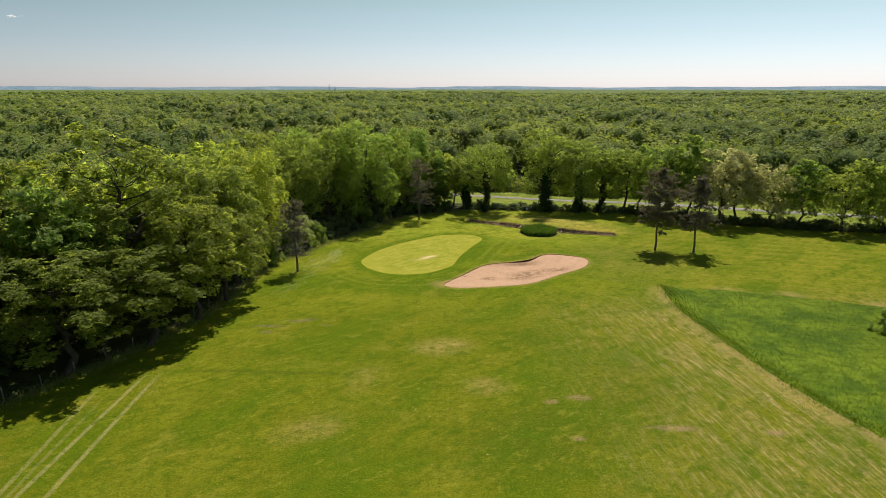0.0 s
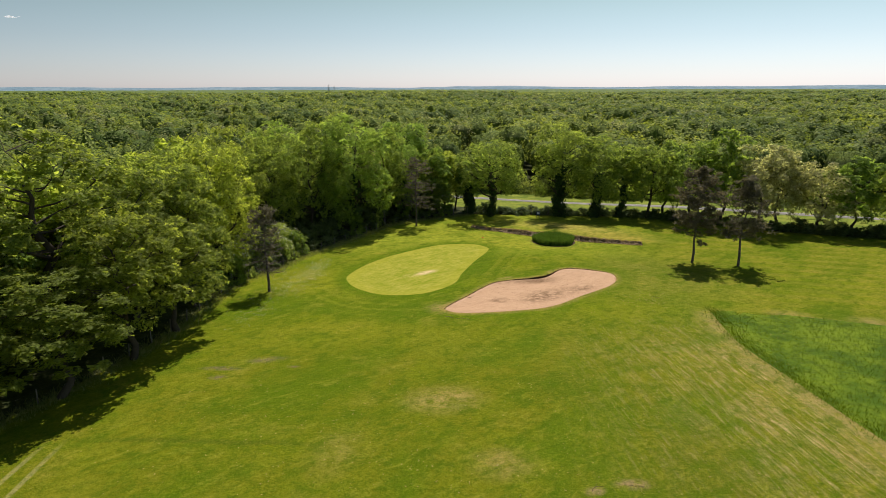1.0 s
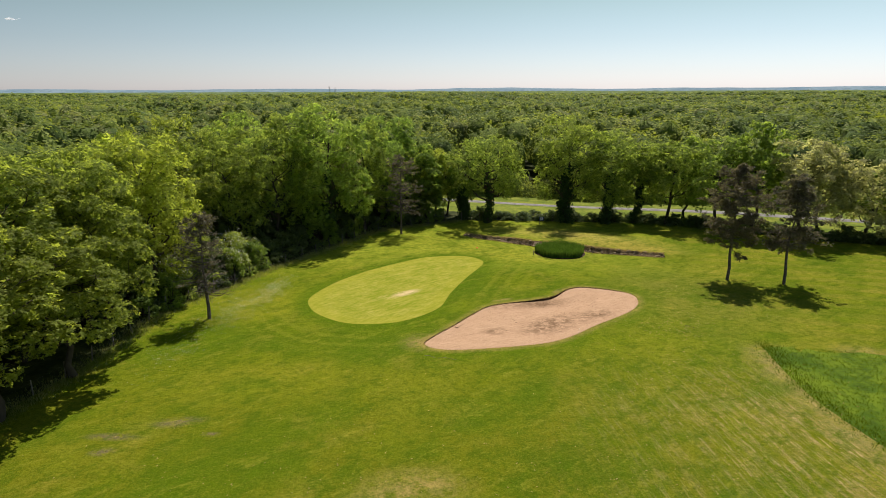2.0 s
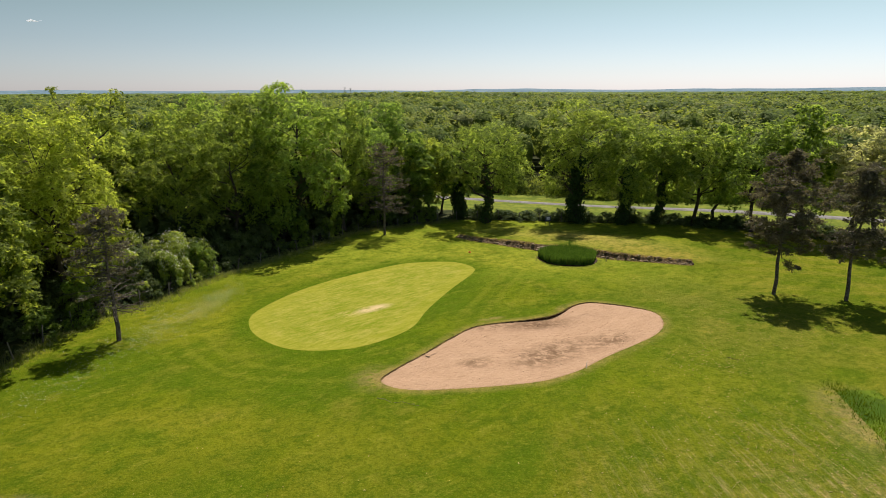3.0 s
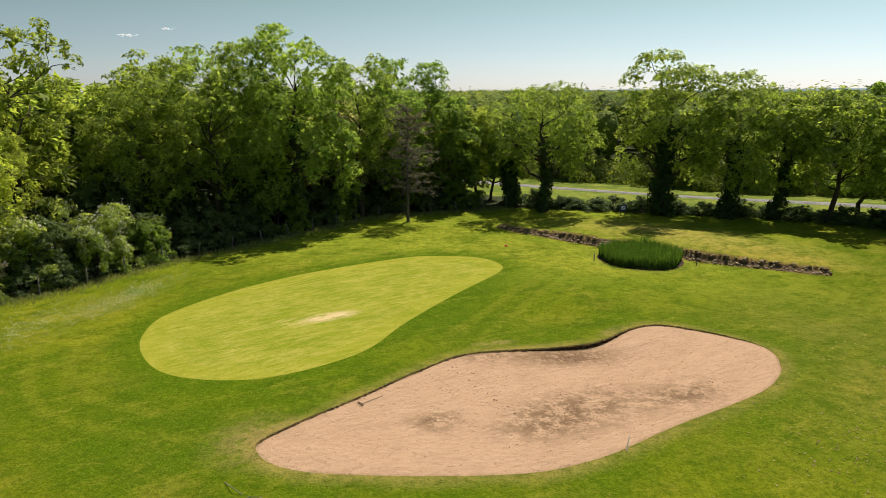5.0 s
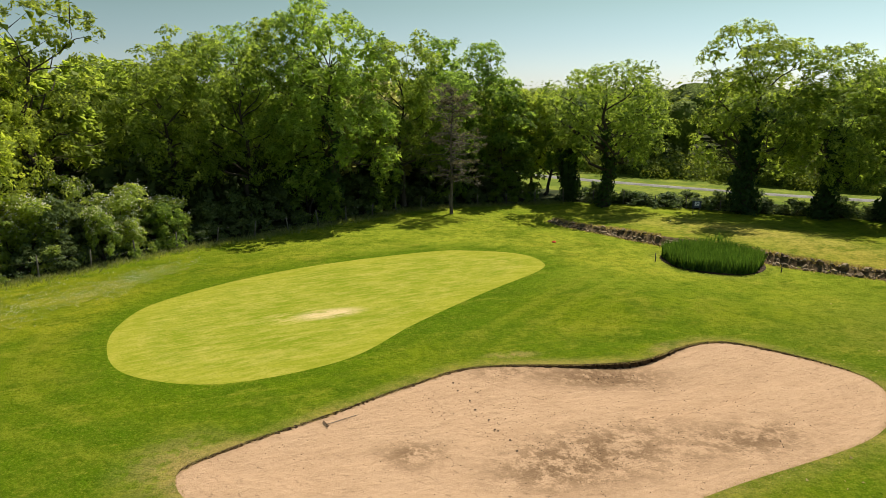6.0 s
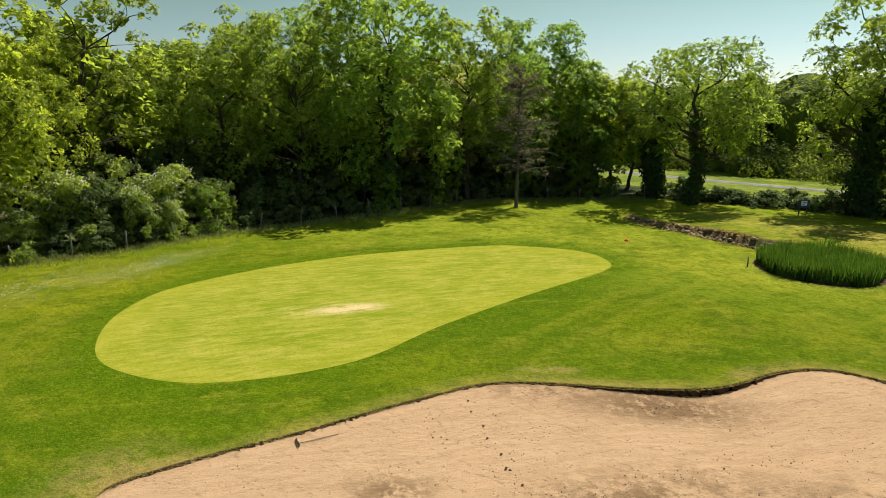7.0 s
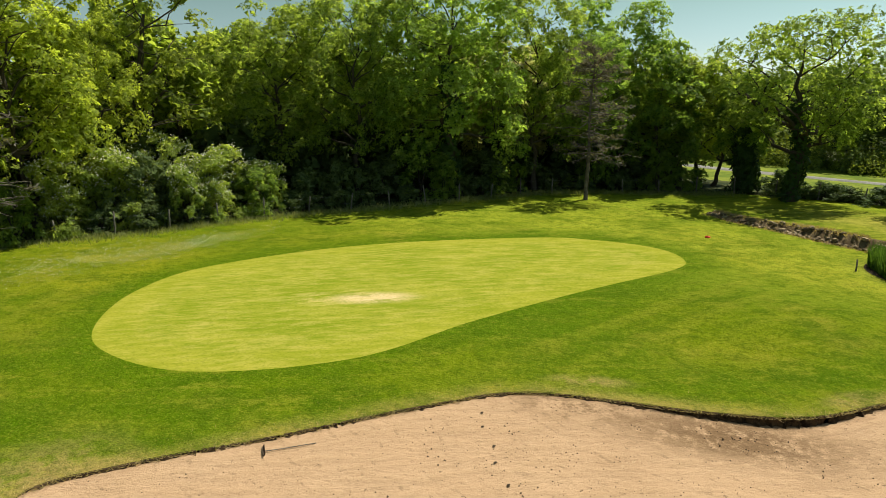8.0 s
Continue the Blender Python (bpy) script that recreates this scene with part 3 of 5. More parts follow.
def blades(rng, p, low, high, wide, lean=0.25):
    """Grass blades standing at places p: a narrow pointed strip of two faces each."""
    n = len(p)
    z = lift(p)
    a = rng.uniform(0, 6.28, n)
    side = np.stack([np.cos(a), np.sin(a), np.zeros(n)], 1) * wide * rng.uniform(0.6, 1.3, n)[:, None]
    h = rng.uniform(low, high, n)
    tilt = rng.normal(size=(n, 2)) * lean * h[:, None]
    foot = np.column_stack([p, z - 0.05])
    tip = foot + np.column_stack([tilt, h])
    v = np.stack([foot - side, foot + side, tip], 1)
    return v.reshape(-1, 3), np.arange(3 * n).reshape(-1, 3)


def bunker_rim():
    """The rim's outward direction and how far the sand lies below the turf along it."""
    way = np.roll(BUNKER, -1, 0) - np.roll(BUNKER, 1, 0)
    way /= np.linalg.norm(way, axis=1)[:, None]
    out = np.stack([-way[:, 1], way[:, 0]], 1)          # the loop runs clockwise: left of it is outside
    deep = np.array([0.26 + 1.05 * math.exp(-((p[0] - 14.2) ** 2 + (p[1] - 99.8) ** 2) / 9) for p in BUNKER])
    return out, 0.012 + 0.2 * sm(out @ np.array([-0.45, 0.9]), -0.05, 0.8) * deep


def sand_height(co):
    out, steep = bunker_rim()
    d, at = line_distance(BUNKER, co)
    return lift(co) - steep[at] - 0.10 * sm(d, 0, 3.5)


def build_bunker():
    rng = np.random.default_rng(5)
    gx, gy = np.meshgrid(np.arange(0, 25, 0.3), np.arange(84, 105, 0.3))
    pts = np.stack([gx.ravel(), gy.ravel()], 1)
    pts += rng.uniform(-0.1, 0.1, pts.shape)
    pts = pts[inside(BUNKER, pts) & (line_distance(BUNKER, pts)[0] > 0.25)]
    n = len(BUNKER)
    co, _, faces, _, _, _ = delaunay_2d_cdt([Vector(v) for v in BUNKER.tolist() + pts.tolist()], [(i, (i + 1) % n) for i in range(n)], [], 1, 1e-4)
    co = np.array([tuple(v) for v in co])
    out, steep = bunker_rim()
    z = sand_height(co)
    d = line_distance(BUNKER, co)[0]
    for i in range(len(co)):
        z[i] += (0.04 * noise.noise((co[i, 0] * 0.9, co[i, 1] * 0.9, 3)) + 0.025 * noise.noise((co[i, 0] * 3, co[i, 1] * 3, 8))) * min(1, d[i])
    rim = lift(BUNKER)
    bunker = new("sand_bunker")
    tagged(bunker, "pale pinkish sand bunker with a dark earth lip", "bunker")
    sand = mesh_of("sand", np.column_stack([co, z]), [list(f) for f in faces], [SAND], True)
    carry(sand, "sand_gap", d)
    part("sand", sand, bunker, "raked pale sand with dark stains")
    # the lip: a crumbling strip of cut earth from the turf down to the sand
    m = n * 4
    t = np.arange(m) / 4
    at, nxt, u = t.astype(int), (t.astype(int) + 1) % n, (t % 1)[:, None]
    line, side = BUNKER[at] * (1 - u) + BUNKER[nxt] * u, out[at] * (1 - u) + out[nxt] * u
    drop = steep[at] * (1 - u[:, 0]) + steep[nxt] * u[:, 0]
    rag = np.array([noise.noise((p[0] * 1.1, p[1] * 1.1, 7)) + 0.7 * noise.noise((p[0] * 4, p[1] * 4, 2)) + 0.6 * noise.noise((p[0] * 11, p[1] * 11, 5)) for p in line])
    rag2 = np.array([noise.noise((p[0] * 5, p[1] * 5, 17)) + 0.8 * noise.noise((p[0] * 13, p[1] * 13, 12)) for p in line])
    rows = []
    for f, o, wob in ((0.0, 0.03, 0.03), (0.12, -0.02, 0.04), (0.55, -0.03, 0.05), (0.9, -0.05, 0.05), (1.3, -0.12, 0.06)):
        q = line + side * (o + wob * (rag if f < 0.5 else rag2))[:, None]
        rows.append(np.column_stack([q, lift(line) + 0.008 - f * drop * (1 + 0.5 * rag2) - (0.012 * (1 + rag) if 0 < f else 0)]))
    f = [(r * m + i, r * m + (i + 1) % m, (r + 1) * m + (i + 1) % m, (r + 1) * m + i) for r in range(4) for i in range(m) if drop[i] * (1 + 0.8 * rag[i]) > 0.045]
    part("lip", mesh_of("lip", np.vstack(rows), f, [LIP]), bunker, "dark crumbling earth lip")
    # dry grass round the rim, some of it hanging over
    k = rng.integers(0, m, 24000)
    p = line[k] + side[k] * (np.abs(rng.normal(size=24000)) * np.where(rng.random(24000) < 0.6, 0.13, 0.42) - 0.06)[:, None]
    v, f = blades(rng, p, 0.02, 0.10, 0.014, 1.3)
    tagged(part("rim_grass", mesh_of("rim_grass", v, f, [LEAF["dry"]]), bunker, "dry grass fringe on the rim"), kind="stuff")


from mathutils.geometry import delaunay_2d_cdt
build_ground()
build_bunker()


# ---- trees ----
class Soup:
    """Collects vertices and faces of one mesh."""
    def __init__(self):
        self.v, self.f, self.n = [], [], 0

    def add(self, verts, faces):
        self.v.append(np.asarray(verts, float))
        self.f += [tuple(int(i) + self.n for i in q) for q in faces]
        self.n += len(verts)

    def tube(self, path, radii, sides=6):
        path = np.asarray(path, float)
        way = np.gradient(path, axis=0)
        way /= np.maximum(np.linalg.norm(way, axis=1)[:, None], 1e-6)
        ref = np.array([1.0, 0, 0]) if abs(way[0, 2]) > 0.7 else np.array([0, 0, 1.0])
        a = np.cross(way, ref)
        a /= np.linalg.norm(a, axis=1)[:, None]
        b = np.cross(way, a)
        t = np.arange(sides) / sides * 2 * math.pi
        rings = path[:, None] + np.asarray(radii)[:, None, None] * (a[:, None] * np.cos(t)[None, :, None] + b[:, None] * np.sin(t)[None, :, None])
        f = [(r * sides + i, r * sides + (i + 1) % sides, (r + 1) * sides + (i + 1) % sides, (r + 1) * sides + i) for r in range(len(path) - 1) for i in range(sides)]
        self.add(rings.reshape(-1, 3), f)

    def mesh(self, name, mats, smooth=False):
        return mesh_of(name, np.vstack(self.v), self.f, mats, smooth)


def dirs_of(v):
    return v / np.maximum(np.linalg.norm(v, axis=1)[:, None], 1e-6)


def unit(rng, n):
    d = rng.normal(size=(n, 3))
    return d / np.linalg.norm(d, axis=1)[:, None]


def sprays(rng, centres, size, normals=None, jitter=0.7, long=1.5):
    """Small leaf sprays (a pointed triangle each) at the centres, turned about the normals."""
    n = len(centres)
    up = unit(rng, n) * jitter + (np.array([0, 0, 0.6]) if normals is None else normals)
    a = np.cross(up, unit(rng, n))
    a /= np.maximum(np.linalg.norm(a, axis=1)[:, None], 1e-6)
    b = np.cross(up, a)
    b /= np.maximum(np.linalg.norm(b, axis=1)[:, None], 1e-6)
    s = (size * rng.uniform(0.6, 1.4, n))[:, None]
    v = np.stack([centres - a * s * long * 0.5 - b * s * 0.5, centres - a * s * long * 0.35 + b * s * 0.5, centres + a * s * long * 0.6], 1)
    return v.reshape(-1, 3), np.arange(3 * n).reshape(-1, 3)


def bend(rng, a, b, n, sag=0.1):
    """A branch's line from a to b, a little crooked."""
    t = np.linspace(0, 1, n)[:, None]
    a, b = np.asarray(a, float), np.asarray(b, float)
    long = np.linalg.norm(b - a)
    p = a + (b - a) * t + np.sin(t * math.pi) * rng.normal(size=3) * sag * long
    p[1:-1] += rng.normal(size=(n - 2, 3)) * 0.025 * long
    return p


def tufts_on(rng, boughs, sizes, heart, leaves, size, each, droop=0.85):
    """Leaf sprays in flat tufts over the upper and outer side of every bough of a crown, and a few large sprays in its shade."""
    share = sizes ** 2 / (sizes ** 2).sum()
    many = np.maximum(4, (share * leaves / each).astype(int))
    c, r = np.repeat(boughs, many, 0), np.repeat(sizes, many)
    n = len(c)
    d = dirs_of(unit(rng, n) + dirs_of(c - heart) * 0.75 + np.array([0, 0, 0.35]))
    at = c + d * (r * rng.uniform(0.62, 1.12, n))[:, None] * np.array([1, 1, droop])
    nor = dirs_of(d * 0.55 + unit(rng, n) * 0.55 + np.array([0, 0, 0.5]))
    wide = size * rng.uniform(1.4, 3.0, n)
    nor, wide = np.repeat(nor, each, 0), np.repeat(wide, each)
    off = unit(rng, n * each)
    off -= nor * (off * nor).sum(1)[:, None] * 0.72
    pts = np.repeat(at, each, 0) + off * (rng.uniform(0.1, 1, n * each) ** 0.5 * wide)[:, None]
    v, f = sprays(rng, pts, size, nor, 0.5)
    m = 12
    c, r = np.repeat(boughs, m, 0), np.repeat(sizes, m)
    pts = c + unit(rng, len(c)) * (r * rng.uniform(0.0, 0.72, len(c)))[:, None]
    v2, f2 = sprays(rng, pts, max(0.34, size * 2.0), None, 1.0)
    return np.vstack([v, v2]), np.vstack([f, f2 + len(v)])


def broadleaf(seed, height, radius, base, leaves=6500, size=0.34, boughs=34, leaf="oak", trunk=0.32, top=0.74, ivy=0.0, lumpy=0.3, pad=0.3, fork=0.3, each=11, full=2.4):
    """Meshes of a broadleaved tree: trunk, limbs that reach into its boughs, leaf tufts over each bough, and ivy on the trunk."""
    rng = np.random.default_rng(seed)
    wood = Soup()
    mid, vr = (base + height) / 2, (height - base) / 2
    tip = np.array([rng.normal() * 0.5, rng.normal() * 0.5, height * top])
    spine = bend(rng, (0, 0, -0.3), tip, 9, 0.04)
    wood.tube(spine, np.linspace(1, 0.22, 9) * trunk * np.where(np.arange(9) == 0, 1.35, 1), 8)
    # boughs spread over the crown's outline, uneven in reach and size
    i = np.arange(boughs)
    up = 1.0 - 1.75 * (i + 0.5) / boughs + rng.normal(size=boughs) * 0.06
    up = np.clip(up, -0.85, 0.97)
    az = i * 2.39996 + rng.normal(size=boughs) * 0.25
    flat = (1 - np.abs(up) ** full) ** (1 / full)
    d = np.stack([np.cos(az) * flat, np.sin(az) * flat, up], 1)
    lump = np.array([1 + lumpy * 1.5 * noise.noise((q[0] * 1.7 + seed, q[1] * 1.7, q[2] * 1.7)) for q in d]) * rng.uniform(0.86, 1.08, boughs)
    sizes = radius * pad * rng.uniform(0.7, 1.35, boughs)
    c = d * np.minimum(lump, 1.18)[:, None] * np.array([radius - 0.7 * radius * pad, radius - 0.7 * radius * pad, vr - 0.6 * radius * pad]) + np.array([tip[0] * 0.5, tip[1] * 0.5, mid])
    c[:, 2] = np.clip(c[:, 2], base * 0.8 + 0.4, height - sizes * 0.6)
    inner = c[::3] * np.array([0.5, 0.5, 0.7]) + np.array([0, 0, mid * 0.3])
    # main limbs to every fourth bough, lesser ones from the nearest limb
    knots = [spine[3:]]
    for k in range(1, boughs, 4):
        e = c[k]
        far = math.hypot(e[0], e[1])
        z = min(max(e[2] - far * rng.uniform(0.5, 1.0), height * fork * 0.8), height * top * 0.93)
        t = (z + 0.3) / (height * top + 0.3) * 8
        s = spine[int(t)] * (1 - t % 1) + spine[min(8, int(t) + 1)] * (t % 1)
        limb = bend(rng, s, e, 7, 0.13)
        wood.tube(limb, np.linspace(1.0, 0.14, 7) * trunk * min(0.5, 0.62 * (1 - 0.0975 * t)), 6)
        knots.append(limb[2:])
    knots = np.vstack(knots)
    for k in range(boughs):
        if k % 4 == 1:
            continue
        gap = np.linalg.norm(knots - c[k], axis=1) + np.maximum(0, knots[:, 2] - c[k, 2]) * 2
        wood.tube(bend(rng, knots[gap.argmin()], c[k] + np.array([0, 0, 0.2]), 5, 0.12), np.linspace(0.10, 0.025, 5) * trunk, 4)
    v, f = tufts_on(rng, np.vstack([c, inner]), np.concatenate([sizes, sizes[::3] * 0.9]), np.array([0, 0, mid - vr * 0.35]), leaves, size, each)
    v[:, 2] = np.maximum(v[:, 2], 0.3)
    crown = mesh_of("crown", v, f, [LEAF[leaf]])
    climb = None
    if ivy > 0:
        m = int(2200 * ivy)
        z = rng.uniform(0, height * 0.55, m)
        k = np.clip(z / (height * top) * 8, 0, 7.99)
        sp = spine[k.astype(int)] * (1 - k % 1)[:, None] + spine[k.astype(int) + 1] * (k % 1)[:, None]
        d = unit(rng, m) * np.array([1, 1, 0.3])
        sp[:, 2] = z
        v, f = sprays(rng, sp + d * (trunk + ivy * rng.uniform(0.2, 1.0, m))[:, None] * (1.15 - 0.5 * z / height)[:, None], 0.3, d, 0.6)
        climb = mesh_of("ivy", v, f, [LEAF["ivy"]])
    return wood.mesh("trunk", [BARK], True), crown, climb


def pine(seed, height, radius, base, needles=2600, dead=0.3):
    """Meshes of a ragged pine: leaning trunk, long uneven branches with bare twigs, flat pads of needles towards their ends."""
    rng = np.random.default_rng(seed)
    wood, tufts = Soup(), []
    spine = np.column_stack([np.cumsum(rng.normal(size=(9, 2)) * 0.10, axis=0), np.linspace(-0.3, height, 9)])
    spine[:, :2] -= spine[0, :2]
    wood.tube(spine, np.linspace(1, 0.15, 9) * 0.2, 7)
    for i in range(84):
        u = rng.uniform(0, 0.97)
        k = (base + (height - base) * u) / height * 8
        s = spine[int(k)] * (1 - k % 1) + spine[min(8, int(k) + 1)] * (k % 1)
        a = i * 2.4 + rng.normal() * 0.5
        r = (radius * (0.75 + 0.6 * u) * (1 - u ** 2.2) + 0.5) * rng.uniform(0.45, 1.2)
        e = s + np.array([math.cos(a) * r, math.sin(a) * r, r * rng.uniform(-0.3, 0.25) + 0.7 * u])
        b = bend(rng, s, e, 6, 0.10)
        wood.tube(b, np.linspace(0.05, 0.012, 6), 4)
        for j in range(5):
            tw = b[1 + j] + unit(rng, 1)[0] * np.array([1, 1, 0.55]) * (0.35 + r * 0.2)
            wood.tube(bend(rng, b[1 + j] if j else b[2], tw, 3, 0.1), (0.018, 0.012, 0.008), 3)
            if rng.random() > dead * (1.35 - u) and j > 0:
                tufts.append(tw)
                tufts.append(b[min(5, 2 + j)] * 0.5 + tw * 0.5)
    tufts = np.array(tufts)
    per = max(1, needles // len(tufts))
    pts = np.repeat(tufts, per, 0) + unit(rng, len(tufts) * per) * (rng.uniform(0.0, 1, len(tufts) * per) ** 0.6 * np.repeat(rng.uniform(0.25, 0.6, len(tufts)), per))[:, None] * np.array([1, 1, 0.5])
    v, f = sprays(rng, pts, 0.10, None, 1.0, 2.6)
    return wood.mesh("trunk", [PINEBARK], True), mesh_of("crown", v, f, [LEAF["pine"]]), None


def bush(seed, height, radius, leaf, leaves=2600, size=0.24, blossom=0):
    """Meshes of a shrub: stems from the ground, and leaf tufts over boughs from the turf to the top."""
    rng = np.random.default_rng(seed)
    wood = Soup()
    i = np.arange(20)
    up = np.clip((i + 0.5) / 20 + rng.normal(size=20) * 0.05, 0.03, 0.93)
    az = i * 2.39996 + rng.normal(size=20) * 0.3
    wide = radius * 0.74 * np.sqrt(1 - (up * 0.95) ** 2) * rng.uniform(0.5, 1.4, 20)
    c = np.stack([np.cos(az) * wide, np.sin(az) * wide, np.maximum(up * height * 0.86, 0.3)], 1)
    for e in c[::2]:
        wood.tube(bend(rng, (0, 0, -0.2), e, 5, 0.1), np.linspace(0.07, 0.015, 5), 3)
    v, f = tufts_on(rng, c, rng.uniform(0.2, 0.5, 20) * radius, np.array([0, 0, height * 0.2]), leaves, size, 10)
    v[:, 2] = np.maximum(v[:, 2], 0.04)
    crown = mesh_of("crown", v, f, [LEAF[leaf]])
    extra = None
    if blossom:
        top = v[v[:, 2] > height * 0.5]
        heads = top[rng.integers(0, len(top), blossom // 9)]
        p = np.repeat(heads, 9, 0) + rng.normal(size=(len(heads) * 9, 3)) * 0.16 + np.array([0, 0, 0.08])
        v, f = sprays(rng, p, 0.075, None, 0.7, 1.2)
        extra = mesh_of("blossom", v, f, [LEAF["flower"]])
    return wood.mesh("woody_base", [BARK], True), crown, extra


def stand(name, meshes, x, y, label, category, turn=0.0, scale=1.0, tall=1.0, group=""):
    ob = new(name)
    tagged(ob, label, category, group)
    ob.matrix_world = pose(x, y, float(lift([(x, y)])[0]), 0, 0, turn) @ Matrix.Diagonal((scale, scale, scale * tall, 1))
    for m in meshes:
        if m:
            part(m.name.split(".")[0], m, ob)
    return ob


FRONT = {"oak": broadleaf(11, 18, 5.2, 1.6, 35000, 0.135, 64, "oak", lumpy=0.26, pad=0.26, full=2.8),
         "dark": broadleaf(12, 18, 5.2, 1.2, 37000, 0.135, 66, "green", lumpy=0.24, ivy=0.4, pad=0.27, full=2.8),
         "bright": broadleaf(13, 18, 5.6, 2.6, 36000, 0.135, 64, "bright", lumpy=0.25, pad=0.26, full=2.8),
         "open": broadleaf(14, 18, 5.2, 3.0, 15000, 0.125, 44, "limb", lumpy=0.4, trunk=0.42, pad=0.2),
         "far_oak": broadleaf(15, 18, 5.2, 3.4, 24000, 0.16, 60, "limb", lumpy=0.3, pad=0.24),
         "far_open": broadleaf(16, 18, 5.2, 4.0, 15000, 0.145, 60, "limb", lumpy=0.4, trunk=0.36, pad=0.155, fork=0.42),
         "far_dark": broadleaf(22, 18, 5.2, 2.6, 18000, 0.18, 56, "shade", lumpy=0.3, pad=0.24),
         "slim": broadleaf(23, 18, 3.4, 4.0, 22000, 0.135, 48, "green", lumpy=0.3, pad=0.36)}
FRONT_NAMES = {"oak": "green oak in full spring leaf at the forest edge", "dark": "dense dark green tree at the forest edge",
               "bright": "bright yellow-green oak at the forest edge", "open": "open-crowned oak with dark limbs at the forest edge",
               "far_oak": "green oak with low boughs hanging over the lawn", "far_open": "great oak with dark spreading limbs at the forest edge",
               "far_dark": "dark green tree with boughs down to the ground", "slim": "slim tall dark tree among the forest edge"}
KINDS = [broadleaf(17, 17, 5.0, 2.5, 8000, 0.29, 36, "oak", lumpy=0.35),
         broadleaf(18, 18, 4.8, 2.5, 8000, 0.29, 36, "dark"),
         broadleaf(19, 16, 5.2, 2.5, 8000, 0.29, 36, "bright", lumpy=0.35),
         broadleaf(20, 15, 4.8, 2.0, 8000, 0.29, 36, "olive", lumpy=0.35)]
DEEP = [broadleaf(71, 17, 5.2, 4.0, 3200, 0.46, 30, "oak", lumpy=0.35),
        broadleaf(72, 16, 5.0, 4.0, 3200, 0.46, 30, "bright", lumpy=0.35),
        broadleaf(73, 17, 4.8, 4.0, 3200, 0.46, 30, "dark", lumpy=0.35)]
NAMES = ["green oak behind the forest edge", "dark green tree behind the forest edge", "yellow-green oak behind the forest edge", "pale olive-green tree coming into leaf"]
DEEP_NAMES = ["oak standing inside the forest", "light green tree inside the forest", "dark tree inside the forest"]
SHRUBS = [bush(81, 4.2, 2.3, "grey", 6600, 0.115, 1000), bush(82, 3.2, 2.0, "shrub", 3400, 0.145), bush(83, 5.0, 2.2, "dark", 4600, 0.14), bush(84, 2.4, 1.7, "shrub", 1800, 0.15), bush(85, 3.5, 2.2, "hedge", 500, 0.36), bush(86, 2.6, 1.9, "shrub", 1300, 0.17)]
SHRUB_NAMES = ["greyish flowering hawthorn behind the fence", "dark green shrub at the forest edge", "tall green shrub at the forest edge", "low dark bush under the trees", "dark shrub inside the forest", "low rough hedge bush"]


def beside(line, depth):
    way = np.gradient(line, axis=0)
    way /= np.linalg.norm(way, axis=1)[:, None]
    return line + np.stack([-way[:, 1], way[:, 0]], 1) * depth


# the forest's front trees: place, height, crown's radius, kind
EDGE_TREES = [(-60, 38, 20, 6.5, "far_dark"), (-53, 50, 18, 7, "far_dark"), (-38.0, 57.5, 12, 6.4, "far_dark"), (-47, 61, 17, 6.5, "far_dark"), (-33.0, 64.6, 11.0, 5.8, "far_dark"), (-39.6, 74.0, 23.5, 9.0, "far_open"), (-50, 70, 20, 7.5, "far_open"),
              (-30.6, 72.6, 15.2, 5.2, "far_oak"), (-29.4, 80.0, 12.5, 5.0, "far_oak"), (-30.4, 88.0, 15.5, 4.6, "far_oak"), (-35.5, 83, 18.0, 6.0, "far_oak"), (-34.0, 91.0, 18.0, 5.6, "oak"), (-31.4, 99.8, 18.6, 5.4, "bright"), (-37, 102, 18, 5.4, "oak"), (-33.8, 111.7, 20.5, 5.4, "open"), (-31.8, 105.4, 14.5, 3.4, "bright"), (-29.0, 119.5, 16.2, 4.8, "oak"),
              (-31, 126, 18.5, 4.8, "oak"), (-23.6, 124.0, 17.5, 4.4, "oak"), (-31.5, 133, 19.5, 5.0, "dark"), (-22.5, 131.5, 20.6, 5.0, "oak"), (-16.2, 128.4, 20.8, 6.0, "dark"),
              (-11.6, 136.2, 18.5, 4.4, "oak"), (-8.3, 141.5, 14.5, 4.0, "dark"), (-10.8, 147.5, 18.6, 3.4, "slim"), (-6.0, 150, 18.2, 3.2, "slim"), (-3.6, 146.5, 13.5, 4.0, "oak"), (0.4, 150, 12.5, 3.8, "bright")]


